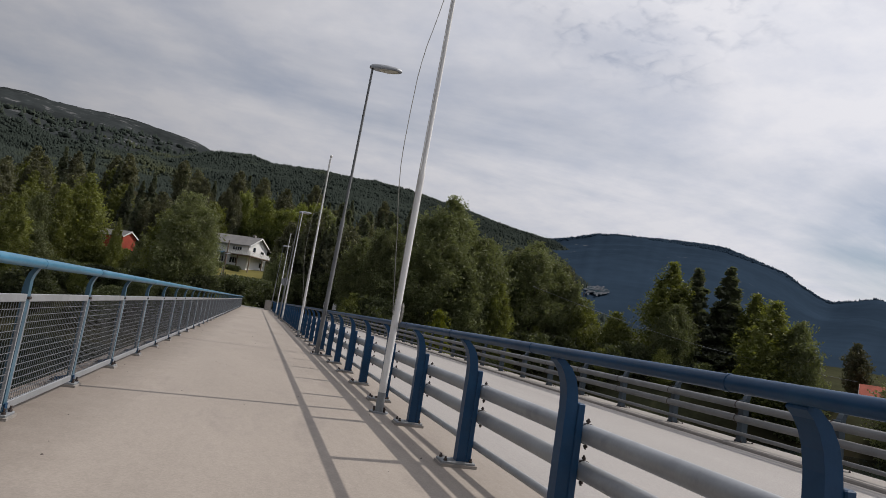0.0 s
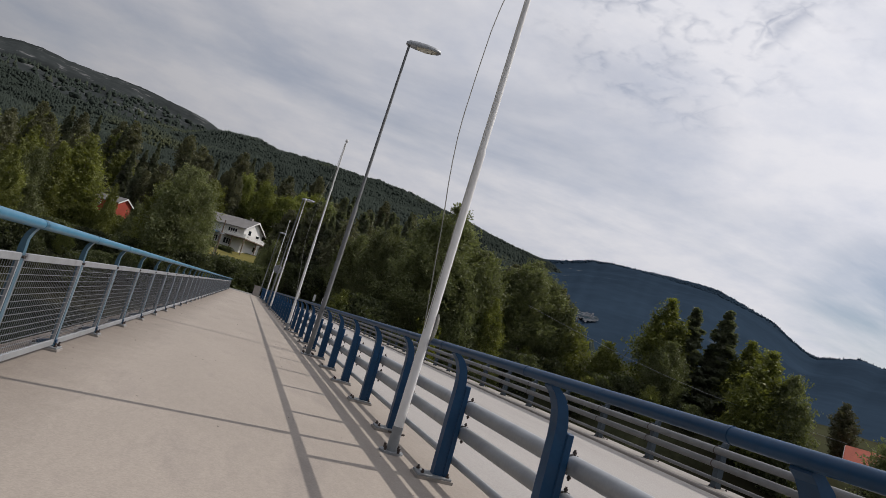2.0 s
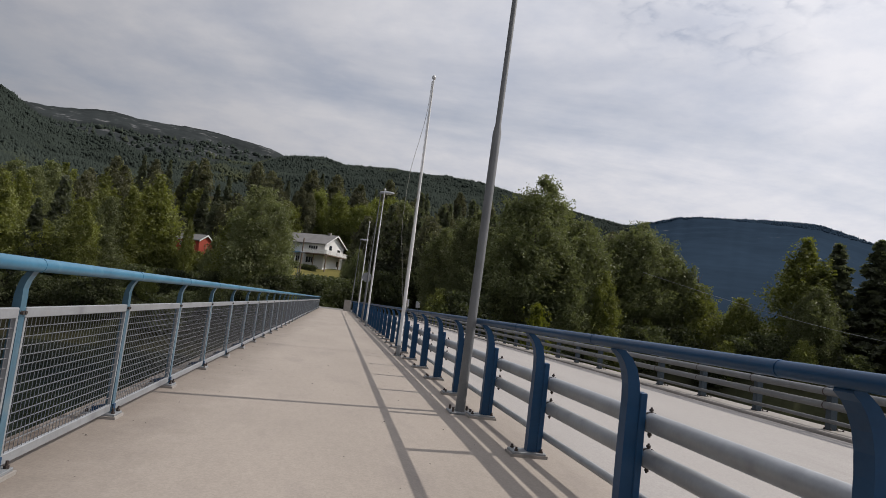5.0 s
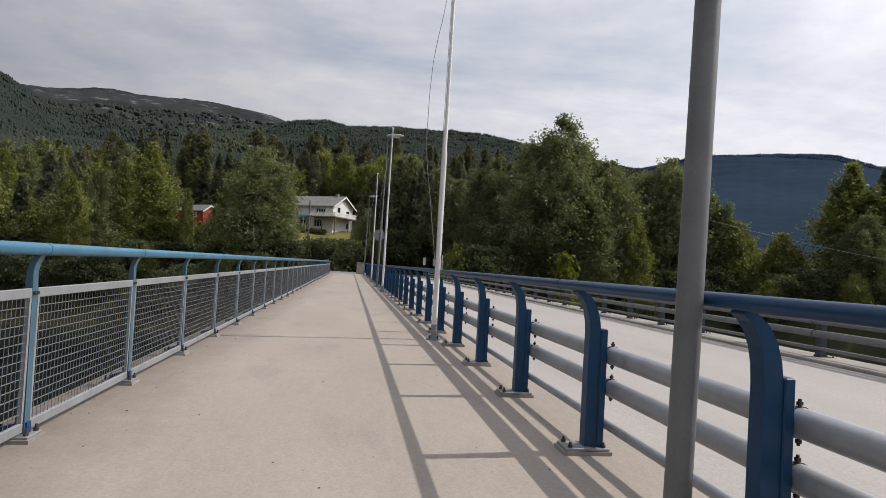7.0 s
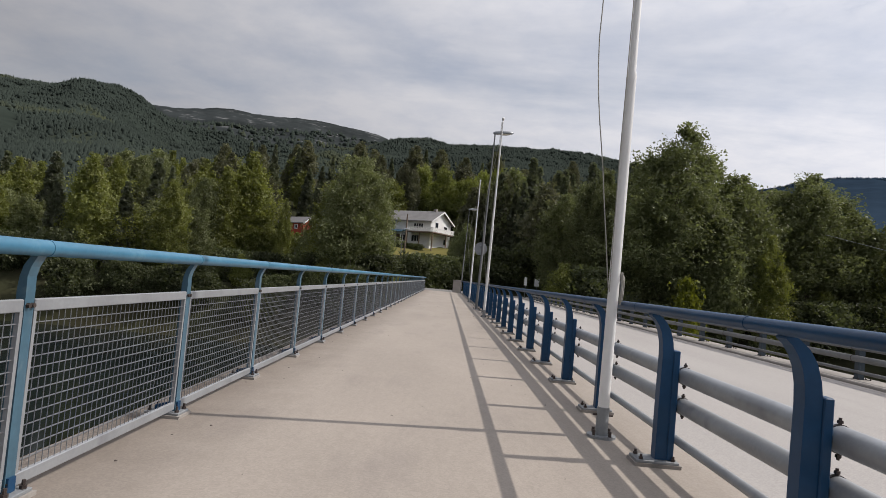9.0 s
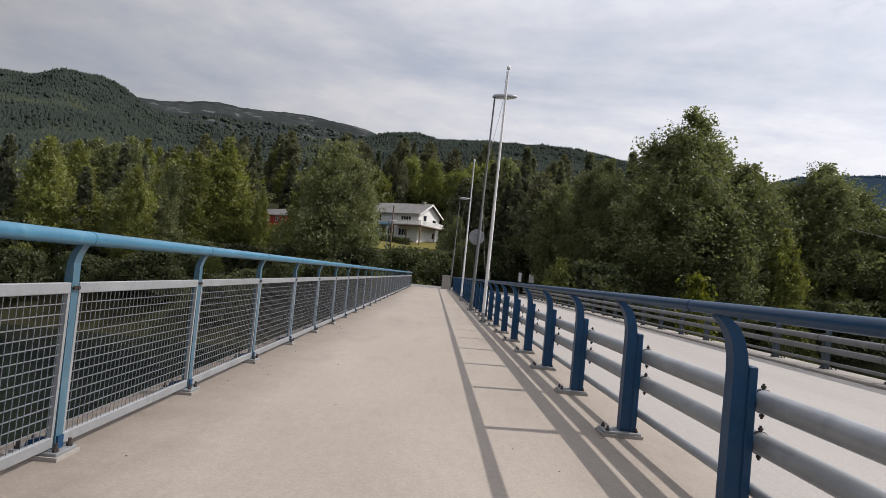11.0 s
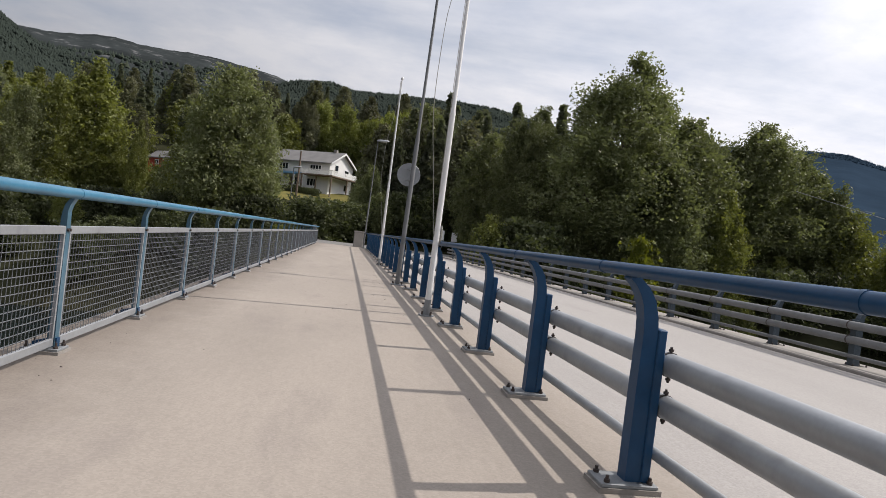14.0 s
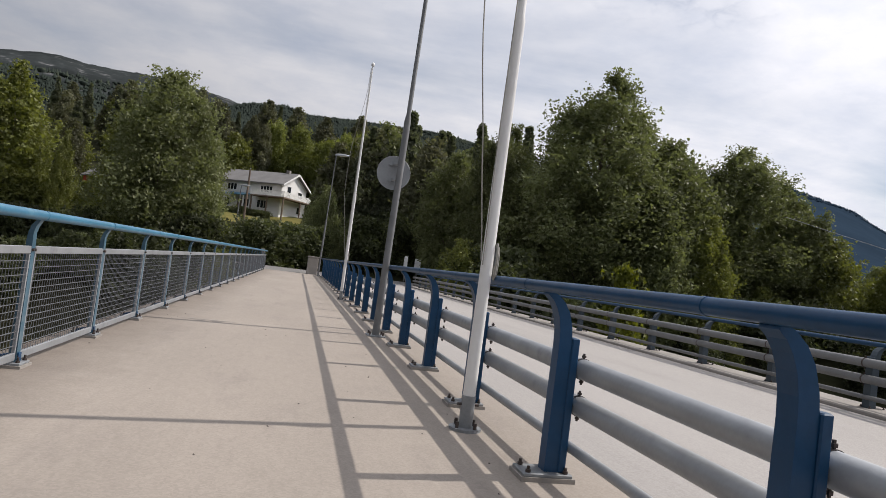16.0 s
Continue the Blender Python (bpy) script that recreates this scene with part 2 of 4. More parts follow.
M = dict(
    deck=surface("walkway_concrete", (0.300, 0.262, 0.227), 0.85, vary=0.12, scale=0.5, fine=9.0, bump=0.25,
                 spots=((0.245, 0.213, 0.19), 0.9, 0.54, 0.75), grit=0.08, stretch=(1.6, 0.5, 1), dirt=((0.125, 0.10, 0.08), -1.75, -0.72)),
    edge=surface("worn_concrete", (0.17, 0.145, 0.125), 0.9, vary=0.3, scale=1.3, fine=22.0, bump=0.5,
                 spots=((0.10, 0.075, 0.06), 2.3, 0.5, 0.7), grit=0.25, stretch=(1, 0.5, 1)),
    road=surface("road_concrete", (0.322, 0.303, 0.289), 0.85, vary=0.08, scale=0.4, fine=12.0, bump=0.2,
                 spots=((0.285, 0.267, 0.253), 0.7, 0.55, 0.75), grit=0.10, stretch=(2.0, 0.25, 1)),
    concrete=surface("grey_concrete", (0.27, 0.25, 0.23), 0.9, vary=0.25, scale=1.2, fine=20.0, bump=0.4),
    # railing blue, darkened for the shade on the side it shows
    blue=surface("shaded_blue_paint", (0.008, 0.048, 0.115), 0.42, spec=0.3, vary=0.22, scale=2.2, fine=26.0, bump=0.08,
                 spots=((0.016, 0.068, 0.14), 3.0, 0.60, 0.8)),
    # the same blue, lightened for the sun that falls on the fence rail
    lightblue=surface("faded_sunlit_blue_paint", (0.048, 0.165, 0.262), 0.40, vary=0.2, scale=2.0, fine=24.0, bump=0.08,
                      spots=((0.12, 0.25, 0.33), 4.0, 0.58, 0.78)),
    dark_post=surface("dark_grey_blue_paint", (0.045, 0.065, 0.085), 0.6, vary=0.25, scale=3.0, fine=30.0, bump=0.1),
    postblue=surface("grey_blue_paint", (0.05, 0.115, 0.165), 0.45, vary=0.25, scale=3.0, fine=30.0, bump=0.1,
                     spots=((0.11, 0.16, 0.19), 6.0, 0.56, 0.75)),
    galv=surface("galvanised_steel", (0.33, 0.345, 0.365), 0.5, metal=0.45, vary=0.16, scale=3.0, fine=40.0, bump=0.06,
                 spots=((0.24, 0.25, 0.27), 5.0, 0.55, 0.75)),
    galv_dull=surface("weathered_galvanised_steel", (0.26, 0.275, 0.29), 0.6, metal=0.4, vary=0.18, scale=4.0, fine=50.0, bump=0.1),
    pole_shaded_tube_steel=surface("dull_grey_pole_and_shaded_tube_steel", (0.17, 0.175, 0.18), 0.6, metal=0.35, vary=0.18, scale=4.0, fine=50.0, bump=0.08),
    wire=surface("weathered_mesh_wire", (0.19, 0.20, 0.215), 0.6, metal=0.4, vary=0.2, scale=4.0, fine=50.0, bump=0.0),
    dark_steel=surface("rusty_bolt_steel", (0.07, 0.055, 0.05), 0.6, metal=0.5, vary=0.3, scale=20.0, fine=90.0, bump=0.1),
    white=surface("white_painted_metal", (0.74, 0.74, 0.735), 0.4, vary=0.08, scale=1.5, fine=20.0, bump=0.03,
                  spots=((0.66, 0.66, 0.64), 2.0, 0.6, 0.8)),
    rope=surface("grey_rope", (0.32, 0.31, 0.28), 0.9, vary=0.2, scale=30.0, fine=150.0, bump=0.3),
    glass_lamp=surface("frosted_lamp_glass", (0.62, 0.60, 0.50), 0.25, vary=0.1, scale=8.0, fine=40.0, bump=0.05),
    siding=surface("white_painted_boards", (0.74, 0.74, 0.73), 0.7, vary=0.07, scale=0.6, fine=14.0, bump=0.15),
    red=surface("red_painted_boards", (0.36, 0.055, 0.03), 0.75, vary=0.2, scale=0.8, fine=12.0, bump=0.15),
    red_roof=surface("red_roof_tiles", (0.42, 0.09, 0.05), 0.75, vary=0.25, scale=1.0, fine=9.0, bump=0.4),
    roof=surface("grey_roof_tiles", (0.175, 0.17, 0.168), 0.8, vary=0.2, scale=0.7, fine=7.0, bump=0.4),
    window=surface("dark_window_glass", (0.02, 0.025, 0.03), 0.08, vary=0.1, scale=1.0, fine=5.0, bump=0.0),
    timber=surface("weathered_timber", (0.16, 0.12, 0.09), 0.85, vary=0.3, scale=1.5, fine=20.0, bump=0.3, stretch=(4, 4, 0.5)),
    bark=surface("bark", (0.13, 0.105, 0.085), 0.9, vary=0.4, scale=2.0, fine=14.0, bump=0.6, stretch=(3, 3, 0.7)),
    birch_bark=surface("pale_bark", (0.36, 0.33, 0.28), 0.85, vary=0.4, scale=2.0, fine=9.0, bump=0.4, stretch=(1, 1, 4)),
    leaf=surface("alder_leaves", spec=0.25, base=(0.158, 0.172, 0.088), rough=0.55, vary=0.4, scale=0.35, fine=3.0, bump=0.0, per_object=0.2,
                 through_light=(1.35, 1.45, 0.8)),
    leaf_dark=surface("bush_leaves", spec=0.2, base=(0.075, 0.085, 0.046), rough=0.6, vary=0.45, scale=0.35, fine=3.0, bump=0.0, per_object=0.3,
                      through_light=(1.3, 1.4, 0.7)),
    leaf_light=surface("birch_leaves", spec=0.25, base=(0.155, 0.168, 0.060), rough=0.55, vary=0.4, scale=0.35, fine=3.0, bump=0.0, per_object=0.2,
                       through_light=(1.6, 1.65, 0.6)),
    leaf_bright=surface("bright_birch_leaves", spec=0.3, base=(0.17, 0.19, 0.062), rough=0.55, vary=0.35, scale=0.35, fine=3.0, bump=0.0, per_object=0.2,
                        through_light=(1.6, 1.65, 0.6)),
    leaf_yellow=surface("yellow_green_leaves", spec=0.2, base=(0.135, 0.15, 0.03), rough=0.55, vary=0.35, scale=0.5, fine=4.0, bump=0.0,
                        through_light=(1.7, 1.7, 0.6)),
    needle=surface("spruce_needles", spec=0.2, base=(0.118, 0.128, 0.092), rough=0.6, vary=0.45, scale=0.4, fine=4.0, bump=0.0, per_object=0.25,
                   through_light=(1.3, 1.4, 0.8)),
    needle_pine=surface("pine_needles", spec=0.2, base=(0.115, 0.118, 0.078), rough=0.6, vary=0.45, scale=0.4, fine=4.0, bump=0.0, per_object=0.25,
                        through_light=(1.4, 1.4, 0.8)),
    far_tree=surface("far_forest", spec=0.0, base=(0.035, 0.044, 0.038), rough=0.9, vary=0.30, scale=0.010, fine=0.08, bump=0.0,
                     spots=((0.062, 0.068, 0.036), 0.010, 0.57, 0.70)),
    # conifers of the far ridge: the blue of distance haze is in the colour
    hazed_tree=surface("hazed_distant_forest", spec=0.0, base=(0.025, 0.042, 0.064), rough=0.9, vary=0.2, scale=0.01, fine=0.1, bump=0.0),
    ground=surface("grass_and_soil", spec=0.0, base=(0.040, 0.042, 0.024), rough=0.95, vary=0.5, scale=0.08, fine=2.0, bump=0.6,
                   spots=((0.036, 0.031, 0.02), 0.05, 0.5, 0.7)),
    lawn=surface("dry_lawn", spec=0.0, base=(0.15, 0.135, 0.05), rough=0.95, vary=0.35, scale=0.3, fine=5.0, bump=0.5),
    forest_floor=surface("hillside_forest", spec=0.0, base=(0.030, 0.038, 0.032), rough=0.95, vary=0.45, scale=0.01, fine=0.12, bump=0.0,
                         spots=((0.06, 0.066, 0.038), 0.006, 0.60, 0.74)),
    bare=surface("bare_mountain", spec=0.0, base=(0.034, 0.039, 0.040), rough=0.95, vary=0.5, scale=0.004, fine=0.05, bump=0.0,
                 spots=((0.16, 0.16, 0.165), 0.016, 0.58, 0.68), stretch=(1, 1, 3)),
    scar=surface("pale_rock", spec=0.0, base=(0.085, 0.092, 0.105), rough=0.95, vary=0.6, scale=0.08, fine=0.5, bump=0.0,
                 spots=((0.03, 0.045, 0.055), 0.12, 0.5, 0.58)),
    # air haze over the far slope is painted in as blue
    hazed_hill=surface("hazed_wooded_mountain", spec=0.0, base=(0.024, 0.040, 0.062), rough=0.95, vary=0.25, scale=0.006, fine=0.06, bump=0.0,
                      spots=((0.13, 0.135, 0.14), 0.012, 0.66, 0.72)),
    water=surface("river_water", (0.008, 0.012, 0.013), 0.10, vary=0.3, scale=0.1, fine=1.2, bump=0.6, stretch=(0.5, 1.2, 1), spec=0.12),
    asphalt=surface("old_asphalt", (0.17, 0.165, 0.16), 0.9, vary=0.2, scale=0.5, fine=15.0, bump=0.3, grit=0.2),
    rubber=surface("black_joint", (0.03, 0.03, 0.03), 0.8, vary=0.2, scale=5.0, fine=40.0, bump=0.1),
)


# ---------------------------------------------------------------- mesh tools
class Build:
    """Collects vertices and faces of one mesh."""

    def __init__(self):
        self.v, self.f = [], []

    def box(self, x0, y0, z0, x1, y1, z1, bevel=0.0):
        n = len(self.v)
        if bevel <= 0:
            self.v += [(x0, y0, z0), (x1, y0, z0), (x1, y1, z0), (x0, y1, z0), (x0, y0, z1), (x1, y0, z1), (x1, y1, z1), (x0, y1, z1)]
            self.f += [tuple(n + i for i in q) for q in ((3, 2, 1, 0), (4, 5, 6, 7), (0, 1, 5, 4), (1, 2, 6, 5), (2, 3, 7, 6), (3, 0, 4, 7))]
            return self
        b = bevel
        rings = []
        for z, s in ((z0, b), (z0 + b, 0), (z1 - b, 0), (z1, b)):
            ring = [(x0 + s + b, y0 + s), (x1 - s - b, y0 + s), (x1 - s, y0 + s + b), (x1 - s, y1 - s - b),
                    (x1 - s - b, y1 - s), (x0 + s + b, y1 - s), (x0 + s, y1 - s - b), (x0 + s, y0 + s + b)]
            rings.append([(x, y, z) for x, y in ring])
        return self.loft(rings)

    def loft(self, rings, caps=True):
        n, k = len(self.v), len(rings[0])
        for r in rings:
            self.v += r
        for i in range(len(rings) - 1):
            for j in range(k):
                a, b = n + i * k + j, n + i * k + (j + 1) % k
                self.f.append((a, b, b + k, a + k))
        if caps:
            self.f.append(tuple(n + j for j in reversed(range(k))))
            self.f.append(tuple(n + (len(rings) - 1) * k + j for j in range(k)))
        return self

    def tube(self, path, radius, sides=10, caps=True):
        """A round bar along points; radius a number or one for each point."""
        pts = [Vector(p) for p in path]
        rad = radius if isinstance(radius, (list, tuple)) else [radius] * len(pts)
        rings, side = [], None
        for i, p in enumerate(pts):
            d = (pts[min(i + 1, len(pts) - 1)] - pts[max(i - 1, 0)]).normalized()
            if side is None:
                side = d.orthogonal().normalized()
            side = (side - d * side.dot(d)).normalized()
            up = d.cross(side)
            rings.append([tuple(p + (side * math.cos(a) + up * math.sin(a)) * rad[i])
                          for a in (2 * math.pi * j / sides for j in range(sides))])
        return self.loft(rings, caps)

    def slab(self, outline, y0, y1):
        """An outline in x and z, extruded along y."""
        return self.loft([[(x, y0, z) for x, z in outline], [(x, y1, z) for x, z in outline]])

    def plate(self, outline, z0, z1):
        return self.loft([[(x, y, z0) for x, y in outline], [(x, y, z1) for x, y in outline]])

    def mesh(self, name, material, smooth=False):
        me = bpy.data.meshes.new(name)
        me.from_pydata(self.v, [], self.f)
        me.materials.append(material)
        if smooth:
            me.shade_smooth()
            me.set_sharp_from_angle(angle=radians(40))
        bm = bmesh.new()
        bm.from_mesh(me)
        bmesh.ops.recalc_face_normals(bm, faces=bm.faces)
        bm.to_mesh(me)
        bm.free()
        return me


def part(name, build, material, parent, label="", smooth=False, at=None):
    me = build if isinstance(build, bpy.types.Mesh) else build.mesh(name, material, smooth)
    ob = new(name, me)
    ob.parent = parent
    if at is not None:
        ob.matrix_basis = at if isinstance(at, Matrix) else Matrix.Translation(at)
    if label:
        ob["label"] = label
    return ob


def thing(name, label, category, group="", at=(0, 0, 0), kind=""):
    ob = new(name)
    ob.matrix_basis = at if isinstance(at, Matrix) else Matrix.Translation(at)
    return tagged(ob, label, category, group, kind)


def structure(name, build, material, label, category, smooth=False):
    me = build if isinstance(build, bpy.types.Mesh) else build.mesh(name, material, smooth)
    return tagged(new(name, me), label, category, "", "structure")


def mesh_arrays(name, verts, faces, material):
    me = bpy.data.meshes.new(name)
    me.from_pydata(verts, [], faces)
    me.materials.append(material)
    return me


def smoothstep(a, b, x):
    t = min(max((x - a) / (b - a), 0.0), 1.0)
    return t * t * (3 - 2 * t)


# ---------------------------------------------------------------- the setting: ground, water, mountains
END = 79.0                 # the far end of the bridge
RAIL_ROWS = range(-7, 39)  # a post every 2 m
WATER_Z = -6.5


def ground_z(x, y):
    bump = noise.noise((x * 0.05, y * 0.05, 0)) * 0.8 + noise.noise((x * 0.2, y * 0.2, 3)) * 0.25
    shore = 70 - 0.6 * max(x - 40, 0) * (1 - smoothstep(90, 140, x)) - 30 * smoothstep(90, 140, x) + 4 * noise.noise((x * 0.03, 7.0, 0))
    back = -46 + 4 * noise.noise((x * 0.03, 1.0, 0))
    far = smoothstep(shore, shore + 12, y)
    near = smoothstep(back, back - 12, y)
    inland = max(y - 98, 0)
    rise = min(inland * 0.165, 7.7) + min(max(inland - 58, 0) * 0.35, 22) * (1 - smoothstep(50, 110, abs(x)))
    flat = smoothstep(7, 13, abs(x - 4)) + smoothstep(93, 101, y)     # the road lies level
    low = -1.1 * min(flat, 1) * (1 - smoothstep(84, 110, y))
    on_far = -0.16 + low + rise + bump * min(flat, 1) * 0.8
    on_near = -1.0 + min(max(-60 - y, 0) * 0.12, 40) + bump
    z = -9.0
    z = z * (1 - far) + on_far * far
    if near > 0:
        z = z * (1 - near) + on_near * near
    r = math.hypot(x, y - 12)
    return z if r < 900 else z * max(0, 1 - (r - 900) / 400)


def ground_sheet():
    xs = sorted({*np.arange(-120, 121, 3.0), *[s * (120 + 12 * 1.28 ** k) for k in range(1, 16) for s in (-1, 1)]})
    ys = sorted({*np.arange(-80, 240, 3.0), *[240 + 12 * 1.28 ** k for k in range(1, 16)], *[-80 - 12 * 1.28 ** k for k in range(1, 16)]})
    v = [(x, y, ground_z(x, y)) for y in ys for x in xs]
    w = len(xs)
    f = [(j * w + i, j * w + i + 1, (j + 1) * w + i + 1, (j + 1) * w + i) for j in range(len(ys) - 1) for i in range(w - 1)]
    me = mesh_arrays("ground", v, f, M["ground"])
    me.shade_smooth()
    return me


structure("ground", ground_sheet(), None, "grassy river banks with dark soil and low growth", "ground")
wat = Build()
wat.v = [(-1500, -70, WATER_Z), (1500, -70, WATER_Z), (1500, 84, WATER_Z), (-1500, 84, WATER_Z)]
wat.f = [(0, 1, 2, 3)]
structure("water", wat, M["water"], "dark rippled river under the bridge", "river")


def ridge_at(profile, az):
    for (a0, e0), (a1, e1) in zip(profile, profile[1:]):
        if a0 <= az <= a1:
            i = profile.index((a0, e0))
            s0 = 0 if i == 0 else (e1 - profile[i - 1][1]) / (a1 - profile[i - 1][0])
            s1 = 0 if i + 2 >= len(profile) else (profile[i + 2][1] - e0) / (profile[i + 2][0] - a0)
            w = a1 - a0
            t = (az - a0) / w
            curve = (2 * t ** 3 - 3 * t ** 2 + 1) * e0 + (t ** 3 - 2 * t ** 2 + t) * w * s0 + (3 * t ** 2 - 2 * t ** 3) * e1 + (t ** 3 - t ** 2) * w * s1
            return curve + 0.05 * noise.noise((az * 1.3, 3.0, 0)) + 0.03 * noise.noise((az * 4.0, 9.0, 0)) + 0.05 * noise.noise((az * 17.0, 5.0, 0))
    return profile[0][1] if az < profile[0][0] else profile[-1][1]


EYE0 = (0.5, 13.0, 1.2)


def mountain_point(profile, az, q, r0, r1, rough):
    """A point on a mountain side: q runs from its foot (0) to its ridge (1) and behind it."""
    r = r0 + (r1 - r0) * q
    a = radians(az)
    x, y = EYE0[0] + r * math.sin(a), EYE0[1] + r * math.cos(a)
    top = EYE0[2] + r1 * math.tan(radians(ridge_at(profile, az)))
    h = 9 + (top - 9) * (q ** 0.92 if q <= 1 else max(0, 1 - (q - 1) * 1.6))
    s = 5.0 / r1
    lump = noise.fractal((x * s, y * s, 0), 1.0, 2.0, 5)
    h += lump * rough * min(1, q * 2) * (0.25 if 0.92 < q < 1.08 else 1)
    return x, y, h


def mountain(name, profile, r0, r1, rough, material, label, steps=26, fine=0.4):
    lo, hi = profile[0][0], profile[-1][0]
    azs = np.arange(lo, hi + 1e-6, fine)
    qs = [i / (steps - 6) for i in range(steps)]
    v = [mountain_point(profile, a, q, r0, r1, rough) for q in qs for a in azs]
    w = len(azs)
    f = [(j * w + i, j * w + i + 1, (j + 1) * w + i + 1, (j + 1) * w + i) for j in range(steps - 1) for i in range(w - 1)]
    me = mesh_arrays(name, v, f, material)
    me.shade_smooth()
    return structure(name, me, None, label, "mountain")


HILL = [(-95, 9.05), (-75, 12.65), (-50, 12.25), (-36.3, 11.65), (-33.2, 11.8), (-31.4, 12), (-29.7, 11.95), (-27.9, 11.65), (-26.4, 11.05), (-24, 9.95),
        (-20, 9.75), (-14, 9.85), (-9, 10.75), (-5.8, 11.6), (-2.8, 11.75), (0.4, 11.9), (3.2, 11.95), (7.5, 11.7), (10.8, 11.5), (14.8, 11.2),
        (19.7, 10.35), (22.4, 9.75), (24.5, 9.25), (26, 8.75), (28, 7.25), (32, 4.65), (40, 2.05), (46, 0.85)]
BARE = [(-37, 10.0), (-31, 11.0), (-26.5, 11.65), (-24.3, 11.8), (-22.4, 12.0), (-20.2, 12.38), (-18.0, 12.35), (-15.8, 12.42), (-13.0, 12.58), (-10.6, 12.48), (-8.1, 12.28),
        (-6.8, 12.0), (-5.7, 11.6), (-3, 10.8), (2, 9.5)]
BLUE = [(8, 7.0), (17, 8.3), (21, 8.8), (25.0, 9.25), (26.5, 9.5), (28.8, 9.98), (30.8, 10.2), (34.0, 10.32), (37.3, 10.22), (39.5, 10.0), (41.1, 9.45), (43.0, 8.7),
        (44.3, 8.1), (45.8, 7.1), (47.4, 6.3), (48.8, 6.5), (50.3, 6.72), (52, 6.55), (57, 7.6), (66, 9.0), (82, 9.0), (105, 6.0)]
BACK = [(105, 4.0), (130, 7.5), (170, 6.0), (210, 8.0), (245, 7.0), (265, 9.0)]
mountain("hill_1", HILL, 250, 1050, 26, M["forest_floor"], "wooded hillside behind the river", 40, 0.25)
mountain("mountain_1", BARE, 900, 2400, 45, M["bare"], "mountain with bare grey rock along its top", 34, 0.25)
mountain("mountain_2", BLUE, 320, 1400, 15, M["hazed_hill"], "wooded mountain far off, tinted blue by distance haze", 60, 0.3)
mountain("mountain_3", BACK, 400, 1500, 40, M["forest_floor"], "wooded mountains behind the near bank", 16, 2.0)


def rock_scar(az0, az1, q0, q1):
    """A bare rock face breaking through the trees of the far mountain."""
    v, f = [], []
    for j in range(9):
        for i in range(15):
            az = az0 + (az1 - az0) * (i + 0.35 * noise.noise((i, j * 1.7, 2))) / 14
            q = q0 + (q1 - q0) * (j + 0.35 * noise.noise((i * 1.3, j, 8))) / 8
            x, y, z = mountain_point(BLUE, az, q, 320, 1400, 15)
            v.append((x, y - 1.5, z + 1.2 + 0.8 * noise.noise((i * 0.9, j * 0.9, 4))))
    for j in range(8):
        for i in range(14):
            rim = math.hypot((i - 6.5) / 7, (j - 3.5) / 4)
            if rim + 0.5 * noise.noise((az0 + i * 0.5, j * 0.5, 1)) < 0.8:
                f.append((j * 15 + i, j * 15 + i + 1, j * 15 + 16 + i, j * 15 + 15 + i))
    me = mesh_arrays("rock_face", v, f, M["scar"])
    return structure("rock_face", me, None, "pale bare rock face in the far mountain forest", "rock")


rock_scar(26.2, 27.8, 0.19, 0.235)
rock_scar(29.0, 31.6, 0.09, 0.15)


def far_wood(name, label, profile, r0, r1, rough, count, az0, az1, q0, q1, tall, material):
    """Many small conifers and round crowns on a mountain side."""
    rnd = random.Random(name)
    v, f = [], []
    for _ in range(count):
        az, q = rnd.uniform(az0, az1), q0 + (q1 - q0) * rnd.random() ** 0.8
        x, y, z = mountain_point(profile, az, q, r0, r1, rough)
        if noise.noise((x * 0.012, y * 0.012, 5)) < -0.5:
            continue
        h = tall * rnd.uniform(0.6, 1.1)
        w = h * rnd.uniform(0.30, 0.46)
        n = len(v)
        turn = rnd.random() * 6
        if rnd.random() < 0.65:      # a pointed conifer
            for k in range(5):
                a = turn + k * 1.2566
                e = w * rnd.uniform(0.7, 1.25)
                v.append((x + e * math.cos(a), y + e * math.sin(a), z - 1 + h * rnd.uniform(0, 0.2)))
            v.append((x + rnd.uniform(-0.3, 0.3), y, z + h))
            f += [(n + k, n + (k + 1) % 5, n + 5) for k in range(5)]
        else:                        # a rounded crown
            w, h = w * 1.5, h * 0.72
            for fz, fw in ((0.0, 0.7), (0.55, 1.0)):
                for k in range(5):
                    a = turn + k * 1.2566 + fz
                    e = w * fw * rnd.uniform(0.75, 1.25)
                    v.append((x + e * math.cos(a), y + e * math.sin(a), z - 1 + h * fz))
            v.append((x, y, z + h))
            for k in range(5):
                k2 = (k + 1) % 5
                f += [(n + k, n + k2, n + 5 + k2, n + 5 + k), (n + 5 + k, n + 5 + k2, n + 10)]
    me = mesh_arrays(name, v, f, material)
    me.shade_smooth()
    return tagged(new(name, me), label, "forest", "", "stuff")


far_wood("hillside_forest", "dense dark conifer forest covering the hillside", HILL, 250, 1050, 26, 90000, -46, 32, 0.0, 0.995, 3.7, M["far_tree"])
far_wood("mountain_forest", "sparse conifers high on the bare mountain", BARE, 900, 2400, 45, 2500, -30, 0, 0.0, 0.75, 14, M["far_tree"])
far_wood("blue_mountain_forest", "conifer forest along the top of the far mountain, tinted with its blue haze", BLUE, 320, 1400, 15, 9000, 20, 60, 0.86, 0.998, 4.6, M["hazed_tree"])

